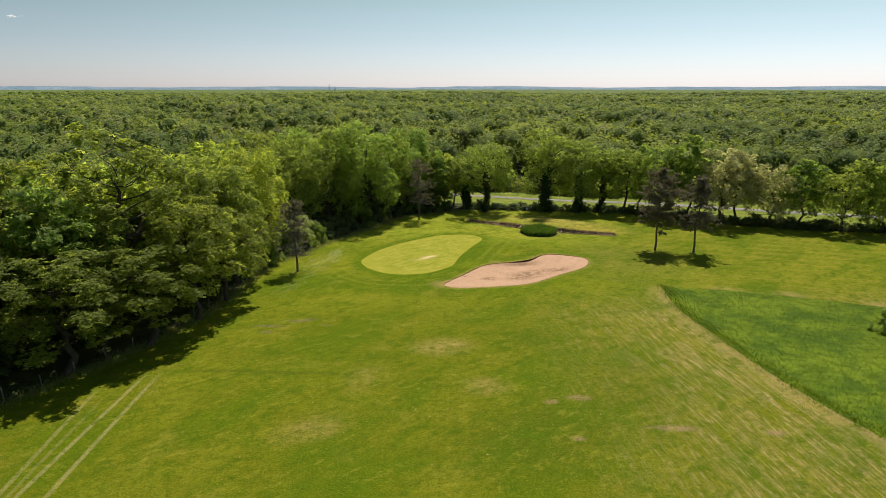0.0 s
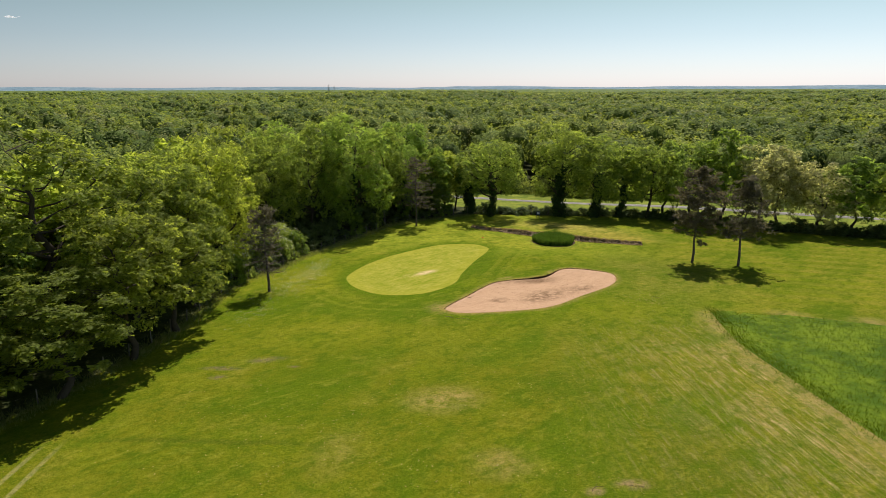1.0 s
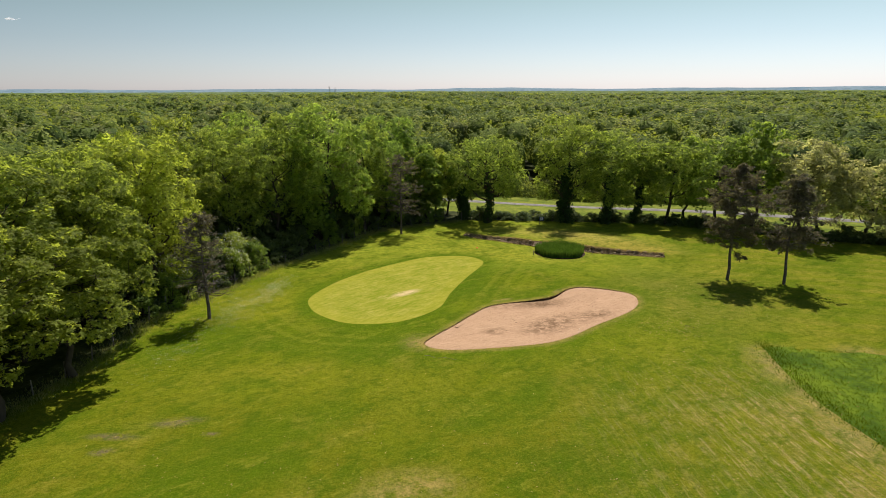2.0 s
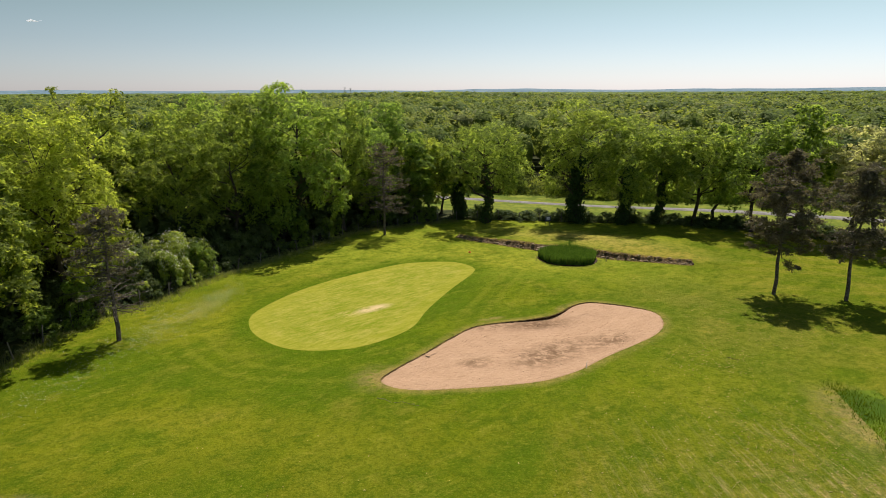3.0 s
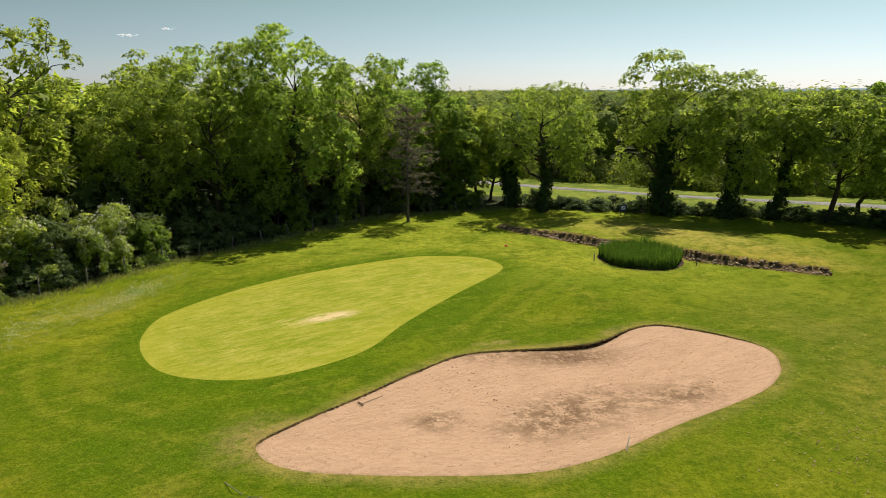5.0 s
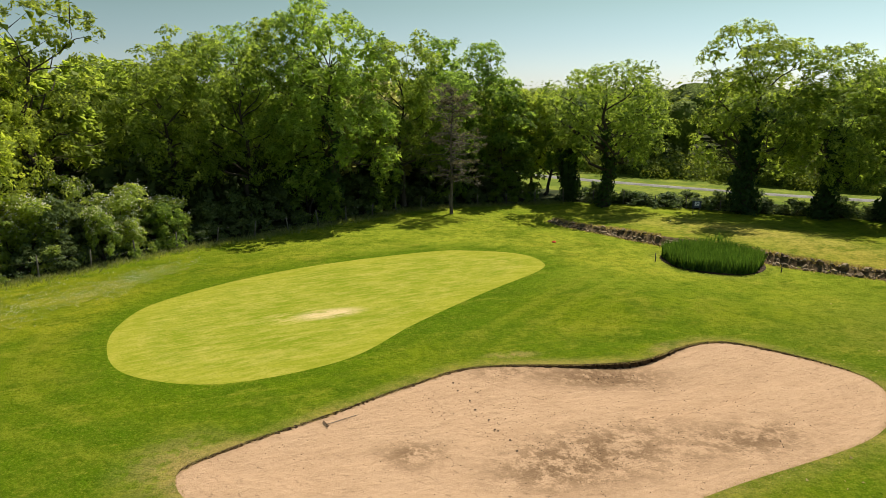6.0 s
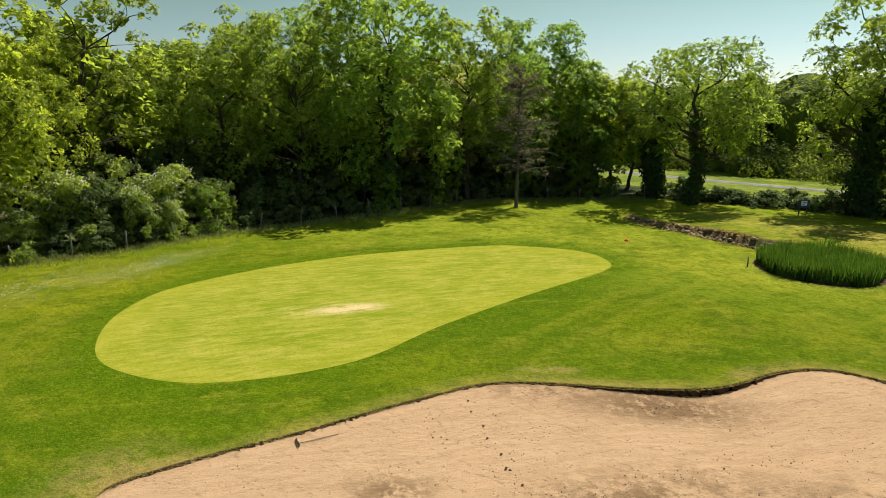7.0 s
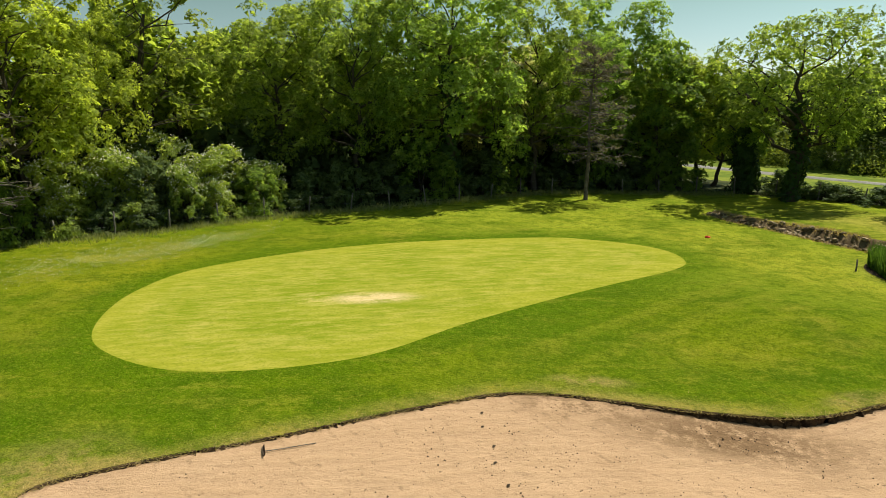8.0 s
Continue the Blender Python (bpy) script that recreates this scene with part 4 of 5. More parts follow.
def forest_edge():
    rng = np.random.default_rng(21)
    put = []
    for x, y, h, r, k in EDGE_TREES:
        base = {"bright": 5.6, "slim": 3.4}.get(k, 5.2)
        stand("tree", FRONT[k], x, y, FRONT_NAMES[k], "tree", rng.uniform(0, 360), r / base, (h / 18) / (r / base), "trees of the forest edge")
        put.append(np.array([x, y]))
    line = EDGE[(EDGE[:, 1] > 8) & (EDGE[:, 0] < -2)]
    for row, (depth, gap) in enumerate(((8.0, 5.2), (13.5, 5.8), (19.0, 6.4), (27, 7.2), (36, 8.0))):
        i = rng.uniform(0, gap)
        while i < len(line):
            near = line[int(i)]
            p = beside(line, depth + rng.uniform(-1.2, 1.2))[int(i)]
            if 100 < p[1] < 120 and row < 2:          # the open oak stands free, with sky behind it
                i += gap
                continue
            if all(np.hypot(*(p - q)) > (5.2 if row < 2 else 4.4) for q in put):
                put.append(p)
                tall = rng.uniform(0.85, 1.02) * (1.1 if near[1] < 80 else 1.0)
                if row < 2:
                    k = int(rng.choice([0, 0, 1, 2, 2, 3]))
                    k = 0 if p[1] > 140 else k
                    stand("tree", KINDS[k], p[0], p[1], NAMES[k], "tree", rng.uniform(0, 360), rng.uniform(0.85, 1.05), tall, "trees of the forest edge")
                else:
                    k = int(rng.integers(0, 3))
                    k = 0 if k == 1 and p[1] > 140 else k
                    stand("tree", DEEP[k], p[0], p[1], DEEP_NAMES[k], "tree", rng.uniform(0, 360), rng.uniform(0.9, 1.1), tall, "trees inside the forest")
            i += gap * rng.uniform(0.8, 1.2)
    # shrubs behind the fence and under the trees
    line = EDGE[(EDGE[:, 1] > 40) & (EDGE[:, 0] < 2)]
    for depth, gap, low in ((1.7, 2.6, 0.72), (4.2, 3.2, 1.25), (9.0, 3.4, 1.2), (14.0, 4.2, 1.2), (21.0, 4.2, 1.3), (28.0, 4.5, 1.3)):
        i = rng.uniform(0, gap)
        while i < len(line):
            p = beside(line, depth + rng.uniform(-0.6, 0.6))[int(i)]
            pale = 92 < p[1] < 114
            if pale and depth < 4:
                p = beside(line, 1.5)[int(i)]
            if p[1] < 92 and depth < 8:               # bare shaded ground under the great oaks
                i += gap
                continue
            k = 4 if depth > 8 else int(rng.choice([0, 1, 2, 1] if pale else [1, 3, 3, 2]))
            stand("bush", SHRUBS[k], p[0], p[1], SHRUB_NAMES[k], "bush", rng.uniform(0, 360), rng.uniform(0.65, 1.15) * low * (1.3 if depth > 8 else 0.95), rng.uniform(0.75, 1.3), "shrubs of the forest edge")
            i += gap * rng.uniform(0.8, 1.25)
    for x, y, k, size, tall in ((-29.4, 101.0, 0, 1.0, 1.15), (-28.4, 104.6, 0, 1.2, 1.05), (-26.8, 107.6, 1, 1.1, 1.2), (-26.6, 110.8, 0, 1.35, 0.9), (-24.8, 114.0, 0, 0.9, 1.0), (-28.6, 97.6, 2, 0.7, 1.2), (-30.0, 108.5, 0, 1.1, 1.3), (-28.4, 113.5, 1, 1.1, 1.3)):
        stand("bush", SHRUBS[k], x, y, SHRUB_NAMES[k], "bush", x * 71 % 360, size, tall, "shrubs of the forest edge")
    # the hedge before the road
    line = EDGE[(EDGE[:, 0] > 8) & (EDGE[:, 0] < 100)]
    for depth in (0.7, 2.1):
        i = 0.0
        while i < len(line):
            p = beside(line, depth + rng.uniform(-0.4, 0.4))[int(i)]
            k = int(rng.choice([3, 5, 5])) if p[0] < 40 else 5
            stand("bush", SHRUBS[k], p[0], p[1], "low dark hedge bush beside the road", "bush", rng.uniform(0, 360), rng.uniform(0.5, 0.98), rng.uniform(0.55, 0.95), "bushes of the hedge")
            i += rng.uniform(1.3, 2.9)


forest_edge()

ROW = [((9.7, 142), broadleaf(31, 15.2, 6.3, 3.4, 38000, 0.12, 64, "oak", ivy=0.4, trunk=0.5, lumpy=0.2, pad=0.25, fork=0.3), "round yellow-green oak with ivy on its thick trunk"),
       ((5.4, 145.5), broadleaf(32, 10.5, 2.6, 2.0, 8000, 0.17, 24, "dark", ivy=1.0, pad=0.36), "dark ivy-covered tree beside the oak"),
       ((24.3, 142), broadleaf(33, 18.4, 5.9, 2.2, 36000, 0.135, 58, "oak", ivy=1.1, trunk=0.5, lumpy=0.3, pad=0.28), "tall ivy-clad tree with a heavy trunk by the hedge"),
       ((30.8, 141), broadleaf(34, 16.0, 5.2, 2.0, 24000, 0.15, 48, "oak", ivy=0.9, pad=0.32), "oak with an ivy-wrapped trunk by the hedge"),
       ((36.2, 141.6), broadleaf(35, 14.2, 4.2, 2.2, 16000, 0.16, 38, "oak", ivy=0.4, pad=0.34), "slim oak standing in the hedge"),
       ((41.5, 140), broadleaf(36, 14.6, 4.6, 2.6, 17000, 0.16, 40, "oak", lumpy=0.4), "open-crowned oak with a forked trunk by the road"),
       ((48.5, 136), broadleaf(37, 15.4, 5.2, 2.0, 19000, 0.16, 46, "dark"), "tall dark tree beside the road"),
       ((58.0, 128.5), broadleaf(38, 15.2, 5.0, 2.5, 13000, 0.18, 36, "olive", lumpy=0.3), "pale olive tree beside the road"),
       ((68.5, 127.5), broadleaf(39, 12.5, 5.4, 0.8, 13000, 0.18, 38, "olive", lumpy=0.3), "pale greyish tree with low branches by the road"),
       ((79.5, 121), broadleaf(40, 13, 5.6, 0.8, 13000, 0.18, 38, "oak"), "round green tree by the road"),
       ((90.5, 118.5), broadleaf(41, 12, 5.0, 0.8, 9000, 0.2, 34, "oak"), "green tree by the road")]
for (x, y), m, text in ROW:
    stand("tree", m, x, y, text, "tree", x * 37 % 360)
for x, y, k, r, tall in ((53.5, 134, 1, 0.9, 0.98), (63, 131, 3, 0.9, 1.0), (73.5, 125.5, 1, 0.85, 0.75), (85.5, 121.5, 0, 0.85, 0.85), (46, 144, 1, 0.8, 0.82), (2.3, 148, 0, 0.75, 0.7), (-1.8, 143.8, 1, 0.7, 0.75)):
    stand("tree", KINDS[k], x, y, NAMES[k].replace("behind the forest edge", "in the row by the road"), "tree", x * 53 % 360, r, tall / r, "trees of the road's row")

for x, y, m, text in ((-22.9, 93.6, pine(51, 10.9, 2.8, 2.8, 4200, 0.75), "thin half-dead brownish pine at the lawn's edge"),
                      (-5.2, 133.3, pine(52, 12.7, 3.6, 3.4, 4000, 0.72), "tall sparse pine in the lawn's corner"),
                      (37.8, 107.0, pine(53, 14.4, 3.9, 4.9, 24000, 0.12), "sparse dark pine standing on the lawn"),
                      (43.8, 104.8, pine(54, 12.9, 3.3, 4.4, 16000, 0.3), "thin greyish pine standing on the lawn")):
    stand("pine_tree", m, x, y, text, "tree", group="pines on the lawn")
stand("bush", SHRUBS[2], 52.5, 68.5, "green bush standing in the long grass", "bush", 20, 0.6)


# ---- the woods beyond ----
def far_woods():
    """Crowns of the woods beyond: a lumpy dome, coloured as shaded leaves, and loose leaf clumps each, joined into one
    mesh.
    """
    rng = np.random.default_rng(61)
    mats = [LEAF[k] for k in ("wood_oak", "wood_dark", "wood_bright", "wood_olive")] + CROWN_SHADE
    V, F, I, T, n = [], [], [], [], 0
    for near, far, gap, tufts, size, wide, rings, around in ((0, 165, 6.8, 180, 0.54, 60, 5, 8), (165, 260, 7.4, 160, 0.64, 60, 5, 8), (260, 520, 8.8, 68, 1.0, 44, 4, 7), (520, 1000, 11.0, 24, 1.6, 43, 3, 6), (1000, 2000, 19, 10, 2.9, 42, 3, 5)):
        m = int((2 * far / gap)) + 2
        gx, gy = np.meshgrid(np.arange(m) * gap - far, np.arange(m) * gap - far)
        p = np.stack([gx.ravel() + 15, gy.ravel() + 85], 1) + rng.uniform(-0.5, 0.5, (m * m, 2)) * gap
        d = np.hypot(p[:, 0] - 15, p[:, 1] - 40)
        ang = np.degrees(np.arctan2(p[:, 0] - 8, p[:, 1] - 10))
        ok = (d >= near) & (d < far) & (ang > -wide) & (ang < min(wide, 50)) & ~inside(LAWNS, p)
        p = p[ok]
        ok = (line_distance(EDGE, p)[0] > 38) | (p[:, 1] > 165)
        ok &= line_distance(ROAD, p)[0] > 13
        # no trees between the hedge row and the road
        ok &= ~((p[:, 0] > -4) & (p[:, 1] < np.interp(p[:, 0], ROAD[:, 0], ROAD[:, 1]) + 12))
        ok &= rng.random(len(p)) > 0.05
        p = p[ok]
        ground = lift(p)
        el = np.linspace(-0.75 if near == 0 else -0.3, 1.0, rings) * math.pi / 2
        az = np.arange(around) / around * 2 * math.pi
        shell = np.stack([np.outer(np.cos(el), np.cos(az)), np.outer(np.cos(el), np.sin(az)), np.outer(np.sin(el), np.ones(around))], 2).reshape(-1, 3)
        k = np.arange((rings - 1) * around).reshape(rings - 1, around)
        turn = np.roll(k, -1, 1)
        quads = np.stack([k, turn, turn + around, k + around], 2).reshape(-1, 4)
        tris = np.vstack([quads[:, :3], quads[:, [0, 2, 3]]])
        for (x, y), z0 in zip(p, ground):
            soft = noise.noise((x * 0.02, y * 0.02, 9))
            h = 13.0 + 2.5 * soft + 3.0 * noise.noise((x * 0.006, y * 0.006, 4)) + rng.normal() * 2.2
            r = gap * rng.uniform(0.38, 0.95)
            h = min(h, 14.0 if near == 0 else 17.0)
            r = max(r, h * 0.27)
            ph, fq = rng.uniform(0, 6.28, 3), rng.uniform(3.5, 6.5)
            lumps = lambda q: 0.94 + 0.10 * np.sin(q[:, 0] * fq + ph[0]) + 0.10 * np.sin(q[:, 1] * fq + ph[1]) + 0.06 * np.sin(q[:, 2] * 6 + ph[2])
            box, foot = np.array([r, r, h * 0.45]), np.array([x, y, h * 0.55 + z0])
            g = noise.noise((x * 0.012, y * 0.012, 5)) * 0.8 + rng.normal() * 0.28
            kind = 2 if g > 0.3 else 0 if g > -0.08 or (near == 0 and g > -0.2) else 3 if g > -0.2 else 1
            wob = rng.uniform(0.9, 1.05, len(shell))
            wob[-around:] = 0.97
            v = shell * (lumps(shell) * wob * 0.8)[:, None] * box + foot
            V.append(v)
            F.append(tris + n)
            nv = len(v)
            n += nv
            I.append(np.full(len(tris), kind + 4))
            q = unit(rng, tufts)
            q[:, 2] = np.abs(q[:, 2]) * np.where(rng.random(tufts) < 0.85, 1, -0.5)
            c = q * (lumps(q) * rng.uniform(0.82, 1.09, tufts))[:, None] * box + foot
            v, f = sprays(rng, c, size * rng.uniform(0.8, 1.2), q + np.array([0, 0, 0.35]), 0.3, 1.3)
            V.append(v)
            F.append(f + n)
            n += len(v)
            I.append(np.full(len(f), kind))
            T.append(np.full(nv + len(v), rng.random()))
    # undergrowth along the wood's edge beyond the road
    way = beside(ROAD, 1.0) - ROAD
    for depth, count in ((11.5, 170), (13.5, 170), (16.0, 150)):
        for k in rng.uniform(0, len(ROAD) - 1, count):
            x, y = ROAD[int(k)] + way[int(k)] * (depth + rng.normal())
            h, r = rng.uniform(1.8, 4.2) * (1.0 if depth < 12 else 1.6), rng.uniform(1.5, 2.6)
            many = 320 if -12 < x < 75 else 110
            dirs = unit(rng, many)
            dirs[:, 2] = np.abs(dirs[:, 2])
            c = dirs * rng.uniform(0.7, 1.05, many)[:, None] * np.array([r, r, h]) + np.array([x, y, float(lift([(x, y)])[0])])
            v, f = sprays(rng, c, 0.24 if many > 200 else 0.45, dirs * 0.5 + np.array([0, 0, 0.3]), 0.7, 1.3)
            V.append(v)
            F.append(f + n)
            n += len(v)
            I.append(np.full(len(f), int(rng.choice([0, 1, 0, 2]))))
            T.append(np.full(len(v), rng.random()))
    me = mesh_of("woods", np.vstack(V), np.vstack(F), mats, True, np.concatenate(I))
    carry(me, "tone", np.concatenate(T))
    tagged(new("woods", me), "broadleaved forest stretching away to the horizon", "forest", kind="stuff")


far_woods()


def far_canopy():
    """The closed roof of leaves far off, and the hills behind it, coloured blue for haze."""
    A, R = np.radians(np.linspace(-80, 60, 420)), np.geomspace(1700, 4300, 70)
    a, r = np.meshgrid(A, R)
    x, y = 15 + r * np.sin(a), 30 + r * np.cos(a)
    p = np.stack([x.ravel(), y.ravel()], 1)
    z = lift(p) + 9
    z += np.array([3.5 * noise.noise((q[0] * 0.03, q[1] * 0.03, 1)) + 3 * noise.noise((q[0] * 0.006, q[1] * 0.006, 2)) for q in p])
    z[: len(A)] -= 14
    w, hgt = len(A), len(R)
    i = np.arange(w * (hgt - 1)).reshape(hgt - 1, w)[:, :-1].ravel()
    f = np.stack([i, i + 1, i + w + 1, i + w], 1)
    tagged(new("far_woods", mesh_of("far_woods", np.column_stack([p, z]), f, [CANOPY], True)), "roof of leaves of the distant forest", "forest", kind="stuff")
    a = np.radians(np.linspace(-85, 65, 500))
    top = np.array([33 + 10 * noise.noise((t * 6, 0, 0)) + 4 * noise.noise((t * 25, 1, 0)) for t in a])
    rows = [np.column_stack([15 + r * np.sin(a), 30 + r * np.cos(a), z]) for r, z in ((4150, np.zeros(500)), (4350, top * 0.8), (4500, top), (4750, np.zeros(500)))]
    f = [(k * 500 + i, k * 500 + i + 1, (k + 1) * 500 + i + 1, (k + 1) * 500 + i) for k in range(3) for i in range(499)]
    tagged(new("backdrop_hills", mesh_of("hills", np.vstack(rows), f, [HILL], True)), "low wooded hills on the horizon, tinted blue for haze", "hills", kind="structure")


far_canopy()


# ---- road ----
def ribbon(line, half, rise):
    way = np.gradient(line, axis=0)
    way /= np.linalg.norm(way, axis=1)[:, None]
    side = np.stack([-way[:, 1], way[:, 0]], 1)
    rows = [np.column_stack([line + side * o, lift(line + side * o) + z]) for o, z in ((-half - 0.3, -0.1), (-half, rise), (0, rise + 0.05), (half, rise), (half + 0.3, -0.1))]
    n = len(line)
    f = [(k * n + i, k * n + i + 1, (k + 1) * n + i + 1, (k + 1) * n + i) for k in range(4) for i in range(n - 1)]
    return np.vstack(rows), f


v, f = ribbon(ROAD, 1.15, 0.10)
tagged(new("road", mesh_of("road", v, f, [ASPHALT], True)), "pale narrow asphalt road between grass verges", "road", kind="structure")


# ---- reeds, long grass, daisies ----
def in_ellipse(rng, n, e):
    a, r = rng.uniform(0, 6.28, n), np.sqrt(rng.random(n))
    w = 1 + 0.05 * np.sin(a * 5)
    return np.stack([e[0] + np.cos(a) * r * e[2] * w, e[1] + np.sin(a) * r * e[3] * w], 1)


rng = np.random.default_rng(91)
v, f = blades(rng, in_ellipse(rng, 11000, REEDS), 0.95, 1.45, 0.045, 0.16)
bed = tagged(new("reed_bed"), "dense bed of tall green reeds on the lawn", "reeds")
tagged(part("foliage", mesh_of("foliage", v, f, [LEAF["reed"]]), bed), kind="stuff")
t = np.linspace(0, 2 * math.pi, 40, endpoint=False)
ring = [np.stack([REEDS[0] + np.cos(t) * (REEDS[2] + o), REEDS[1] + np.sin(t) * (REEDS[3] + o)], 1) for o in (0.22, -0.1, -1.0)]
v = np.vstack([np.column_stack([r, lift(r) + h]) for r, h in zip(ring, (0.012, 0.05, -0.02))])
f = [(k * 40 + i, k * 40 + (i + 1) % 40, (k + 1) * 40 + (i + 1) % 40, (k + 1) * 40 + i) for k in range(2) for i in range(40)]
part("mud_edge", mesh_of("mud_edge", v, f, [EARTH]), bed, "dark wet earth rim")

p = np.stack([rng.uniform(30, 78, 75000), rng.uniform(36, 88, 75000)], 1)
p = p[inside(FIELD, p)]
rim = FIELD[:70]
q = rim[rng.integers(0, len(rim), 8000)] + rng.normal(size=(8000, 2)) * 0.6 + np.array([0.5, 0.2])
v, f = blades(rng, p, 0.06, 0.28, 0.035, 0.9)
v2, f2 = blades(rng, q, 0.12, 0.36, 0.03, 0.6)
v, f = np.vstack([v, v2]), np.vstack([f, f2 + len(v)])
tagged(new("long_grass", mesh_of("long_grass", v, f, [LEAF["grass"]])), "uncut deep green meadow grass", "grass", kind="stuff")

line = EDGE[(EDGE[:, 1] > 48) & (EDGE[:, 0] < 6)]
i = rng.integers(0, len(line) - 1, 26000)
p = beside(line, -0.3)[i] + rng.normal(size=(26000, 2)) * np.array([0.7, 0.7])
v, f = blades(rng, p, 0.08, 0.42, 0.03, 0.4)
tagged(new("fringe_grass", mesh_of("fringe_grass", v, f, [LEAF["straw"]])), "unmown grass along the fence", "grass", kind="stuff")

p = np.vstack([np.array([-20.8, 97.0]) + rng.normal(size=(480, 2)) * np.array([1.2, 3.2]), np.array([-18.6, 103.5]) + rng.normal(size=(500, 2)) * np.array([0.8, 2.5]), np.array([-23, 88]) + rng.normal(size=(260, 2)) * np.array([1.2, 4])])
p = np.repeat(p, 3, 0) + rng.normal(size=(len(p) * 3, 2)) * 0.35
v, f = sprays(rng, np.column_stack([p, lift(p) + 0.06]), 0.038, None, 0.3, 1.0)
tagged(new("daisies", mesh_of("daisies", v, f, [LEAF["flower"]])), "white daisies scattered in the lawn by the fence", "flowers", kind="stuff")


# ---- stone wall and steps ----
def rock_mesh(seed):
    r = np.random.default_rng(seed)
    bm = bmesh.new()
    bmesh.ops.create_icosphere(bm, subdivisions=1, radius=0.5)
    for q in bm.verts:
        q.co = Vector((round(q.co.x * 1.8, 1) * 0.55, round(q.co.y * 1.8, 1) * 0.55, round(q.co.z * 2.2, 1) * 0.36)) + Vector(r.normal(size=3) * 0.055)
    me = bpy.data.meshes.new("stone")
    bm.to_mesh(me)
    bm.free()
    me.materials.append(STONE)
    return me


ROCKS = [rock_mesh(i) for i in range(10)]
wall = tagged(new("stone_wall"), "low bank of rough brown stones below a terrace", "wall", kind="structure")
rng = np.random.default_rng(95)
# the earth bank that carries the stones
rows = []
for o, up in ((-0.62, -0.02), (-0.42, 0.04), (-0.12, 0.05), (0.16, 0.04), (0.34, -0.02)):
    line = beside(WALL, o) + np.array([noise.noise((i * 0.35, o, 0)) * 0.16 for i in range(len(WALL))])[:, None]
    rows.append(np.column_stack([line, lift(line) + up]))
n = len(WALL)
f = [(k * n + i, k * n + i + 1, (k + 1) * n + i + 1, (k + 1) * n + i) for k in range(4) for i in range(n - 1)]
part("earth_bank", mesh_of("earth_bank", np.vstack(rows), f, [BANK], True), wall, "brown earth and gravel between the stones")
for k in range(300):
    i = (k * 0.618034 % 1) * (n - 1.01)
    o = rng.choice([-0.5, -0.36, -0.2, 0.0, 0.14]) + rng.normal() * 0.07
    p = beside(WALL, o)[int(i)] + (WALL[int(i) + 1] - WALL[int(i)]) * (i % 1)
    size = rng.uniform(0.16, 0.36) * (1.8 if rng.random() < 0.14 else 1.15)
    if abs(p[0] - 16.5) < 0.8:
        continue
    q = new("stone", ROCKS[k % 10])
    q.parent = wall
    q.matrix_world = pose(p[0], p[1], float(lift([p])[0]) + 0.03 + 0.05 * size, rng.normal() * 12, rng.normal() * 12, rng.uniform(0, 360)) @ Matrix.Diagonal((size * 1.2, size * rng.uniform(0.6, 0.9), size * rng.uniform(0.55, 1.0), 1))


k = rng.integers(0, n - 1, 9000)
o = rng.choice([-0.66, 0.1, 0.3, 0.5], 9000) + rng.normal(size=9000) * 0.16
way = beside(WALL, 1.0) - WALL
p = WALL[k] + (WALL[k + 1] - WALL[k]) * rng.random(9000)[:, None] + way[k] * o[:, None]
p = p[np.abs(p[:, 0] - 16.6) > 0.9]
v, f = blades(rng, p, 0.08, 0.24, 0.03, 0.7)
tagged(part("bank_grass", mesh_of("bank_grass", v, f, [LEAF["dry"]]), wall, "dry grass growing between the stones"), kind="stuff")


def box_mesh(name, x, y, z, mat, bevel=0.02):
    bm = bmesh.new()
    bmesh.ops.create_cube(bm, size=1)
    bmesh.ops.scale(bm, vec=(x, y, z), verts=bm.verts)
    bmesh.ops.bevel(bm, geom=bm.edges[:], offset=bevel, segments=1, affect="EDGES")
    me = bpy.data.meshes.new(name)
    bm.to_mesh(me)
    bm.free()
    me.materials.append(mat)
    return me


SLAB = plain_noise("pale_step_stone", (0.30, 0.21, 0.15), (0.44, 0.33, 0.245), 1.2)
steps = tagged(new("stone_steps"), "short flight of pale stone steps through the wall", "steps")
slab = box_mesh("step", 1.25, 0.42, 0.17, SLAB, 0.03)
zb = float(lift([(16.4, 124.6)])[0])
for k in range(4):
    st = part("step", slab, steps)
    st.matrix_world = pose(16.3 + 0.17 * k, 125.0 + 0.38 * k, zb + 0.12 + 0.15 * k, 0, 0, -24 + (k % 2) * 2)


# ---- fence ----
fence = tagged(new("wire_fence"), "wire fence on weathered wooden posts along the forest", "fence")
line = EDGE[(EDGE[:, 1] > 50) & (EDGE[:, 0] < 24)]
run = np.concatenate([[0], np.cumsum(np.linalg.norm(np.diff(line, axis=0), axis=1))])
rng = np.random.default_rng(97)
pole = Soup()
pole.tube([(0, 0, -0.3), (0.01, 0, 0.5), (-0.01, 0.01, 1.42), (-0.01, 0.01, 1.46)], (0.065, 0.06, 0.055, 0.01), 7)
pole = pole.mesh("post", [POST], True)
tops = []
for d in np.arange(0.5, run[-1], 3.35):
    x, y = np.interp(d, run, line[:, 0]), np.interp(d, run, line[:, 1])
    q = part("post", pole, fence)
    z = float(lift([(x, y)])[0])
    q.matrix_world = pose(x, y, z, rng.normal() * 3, rng.normal() * 3, rng.uniform(0, 360)) @ Matrix.Diagonal((1, 1, rng.uniform(0.85, 1.1), 1))
    tops.append((x, y, z))
WIRE = plain_noise("galvanised_wire", (0.2, 0.2, 0.2), (0.32, 0.32, 0.32), 5.0, 0.5)
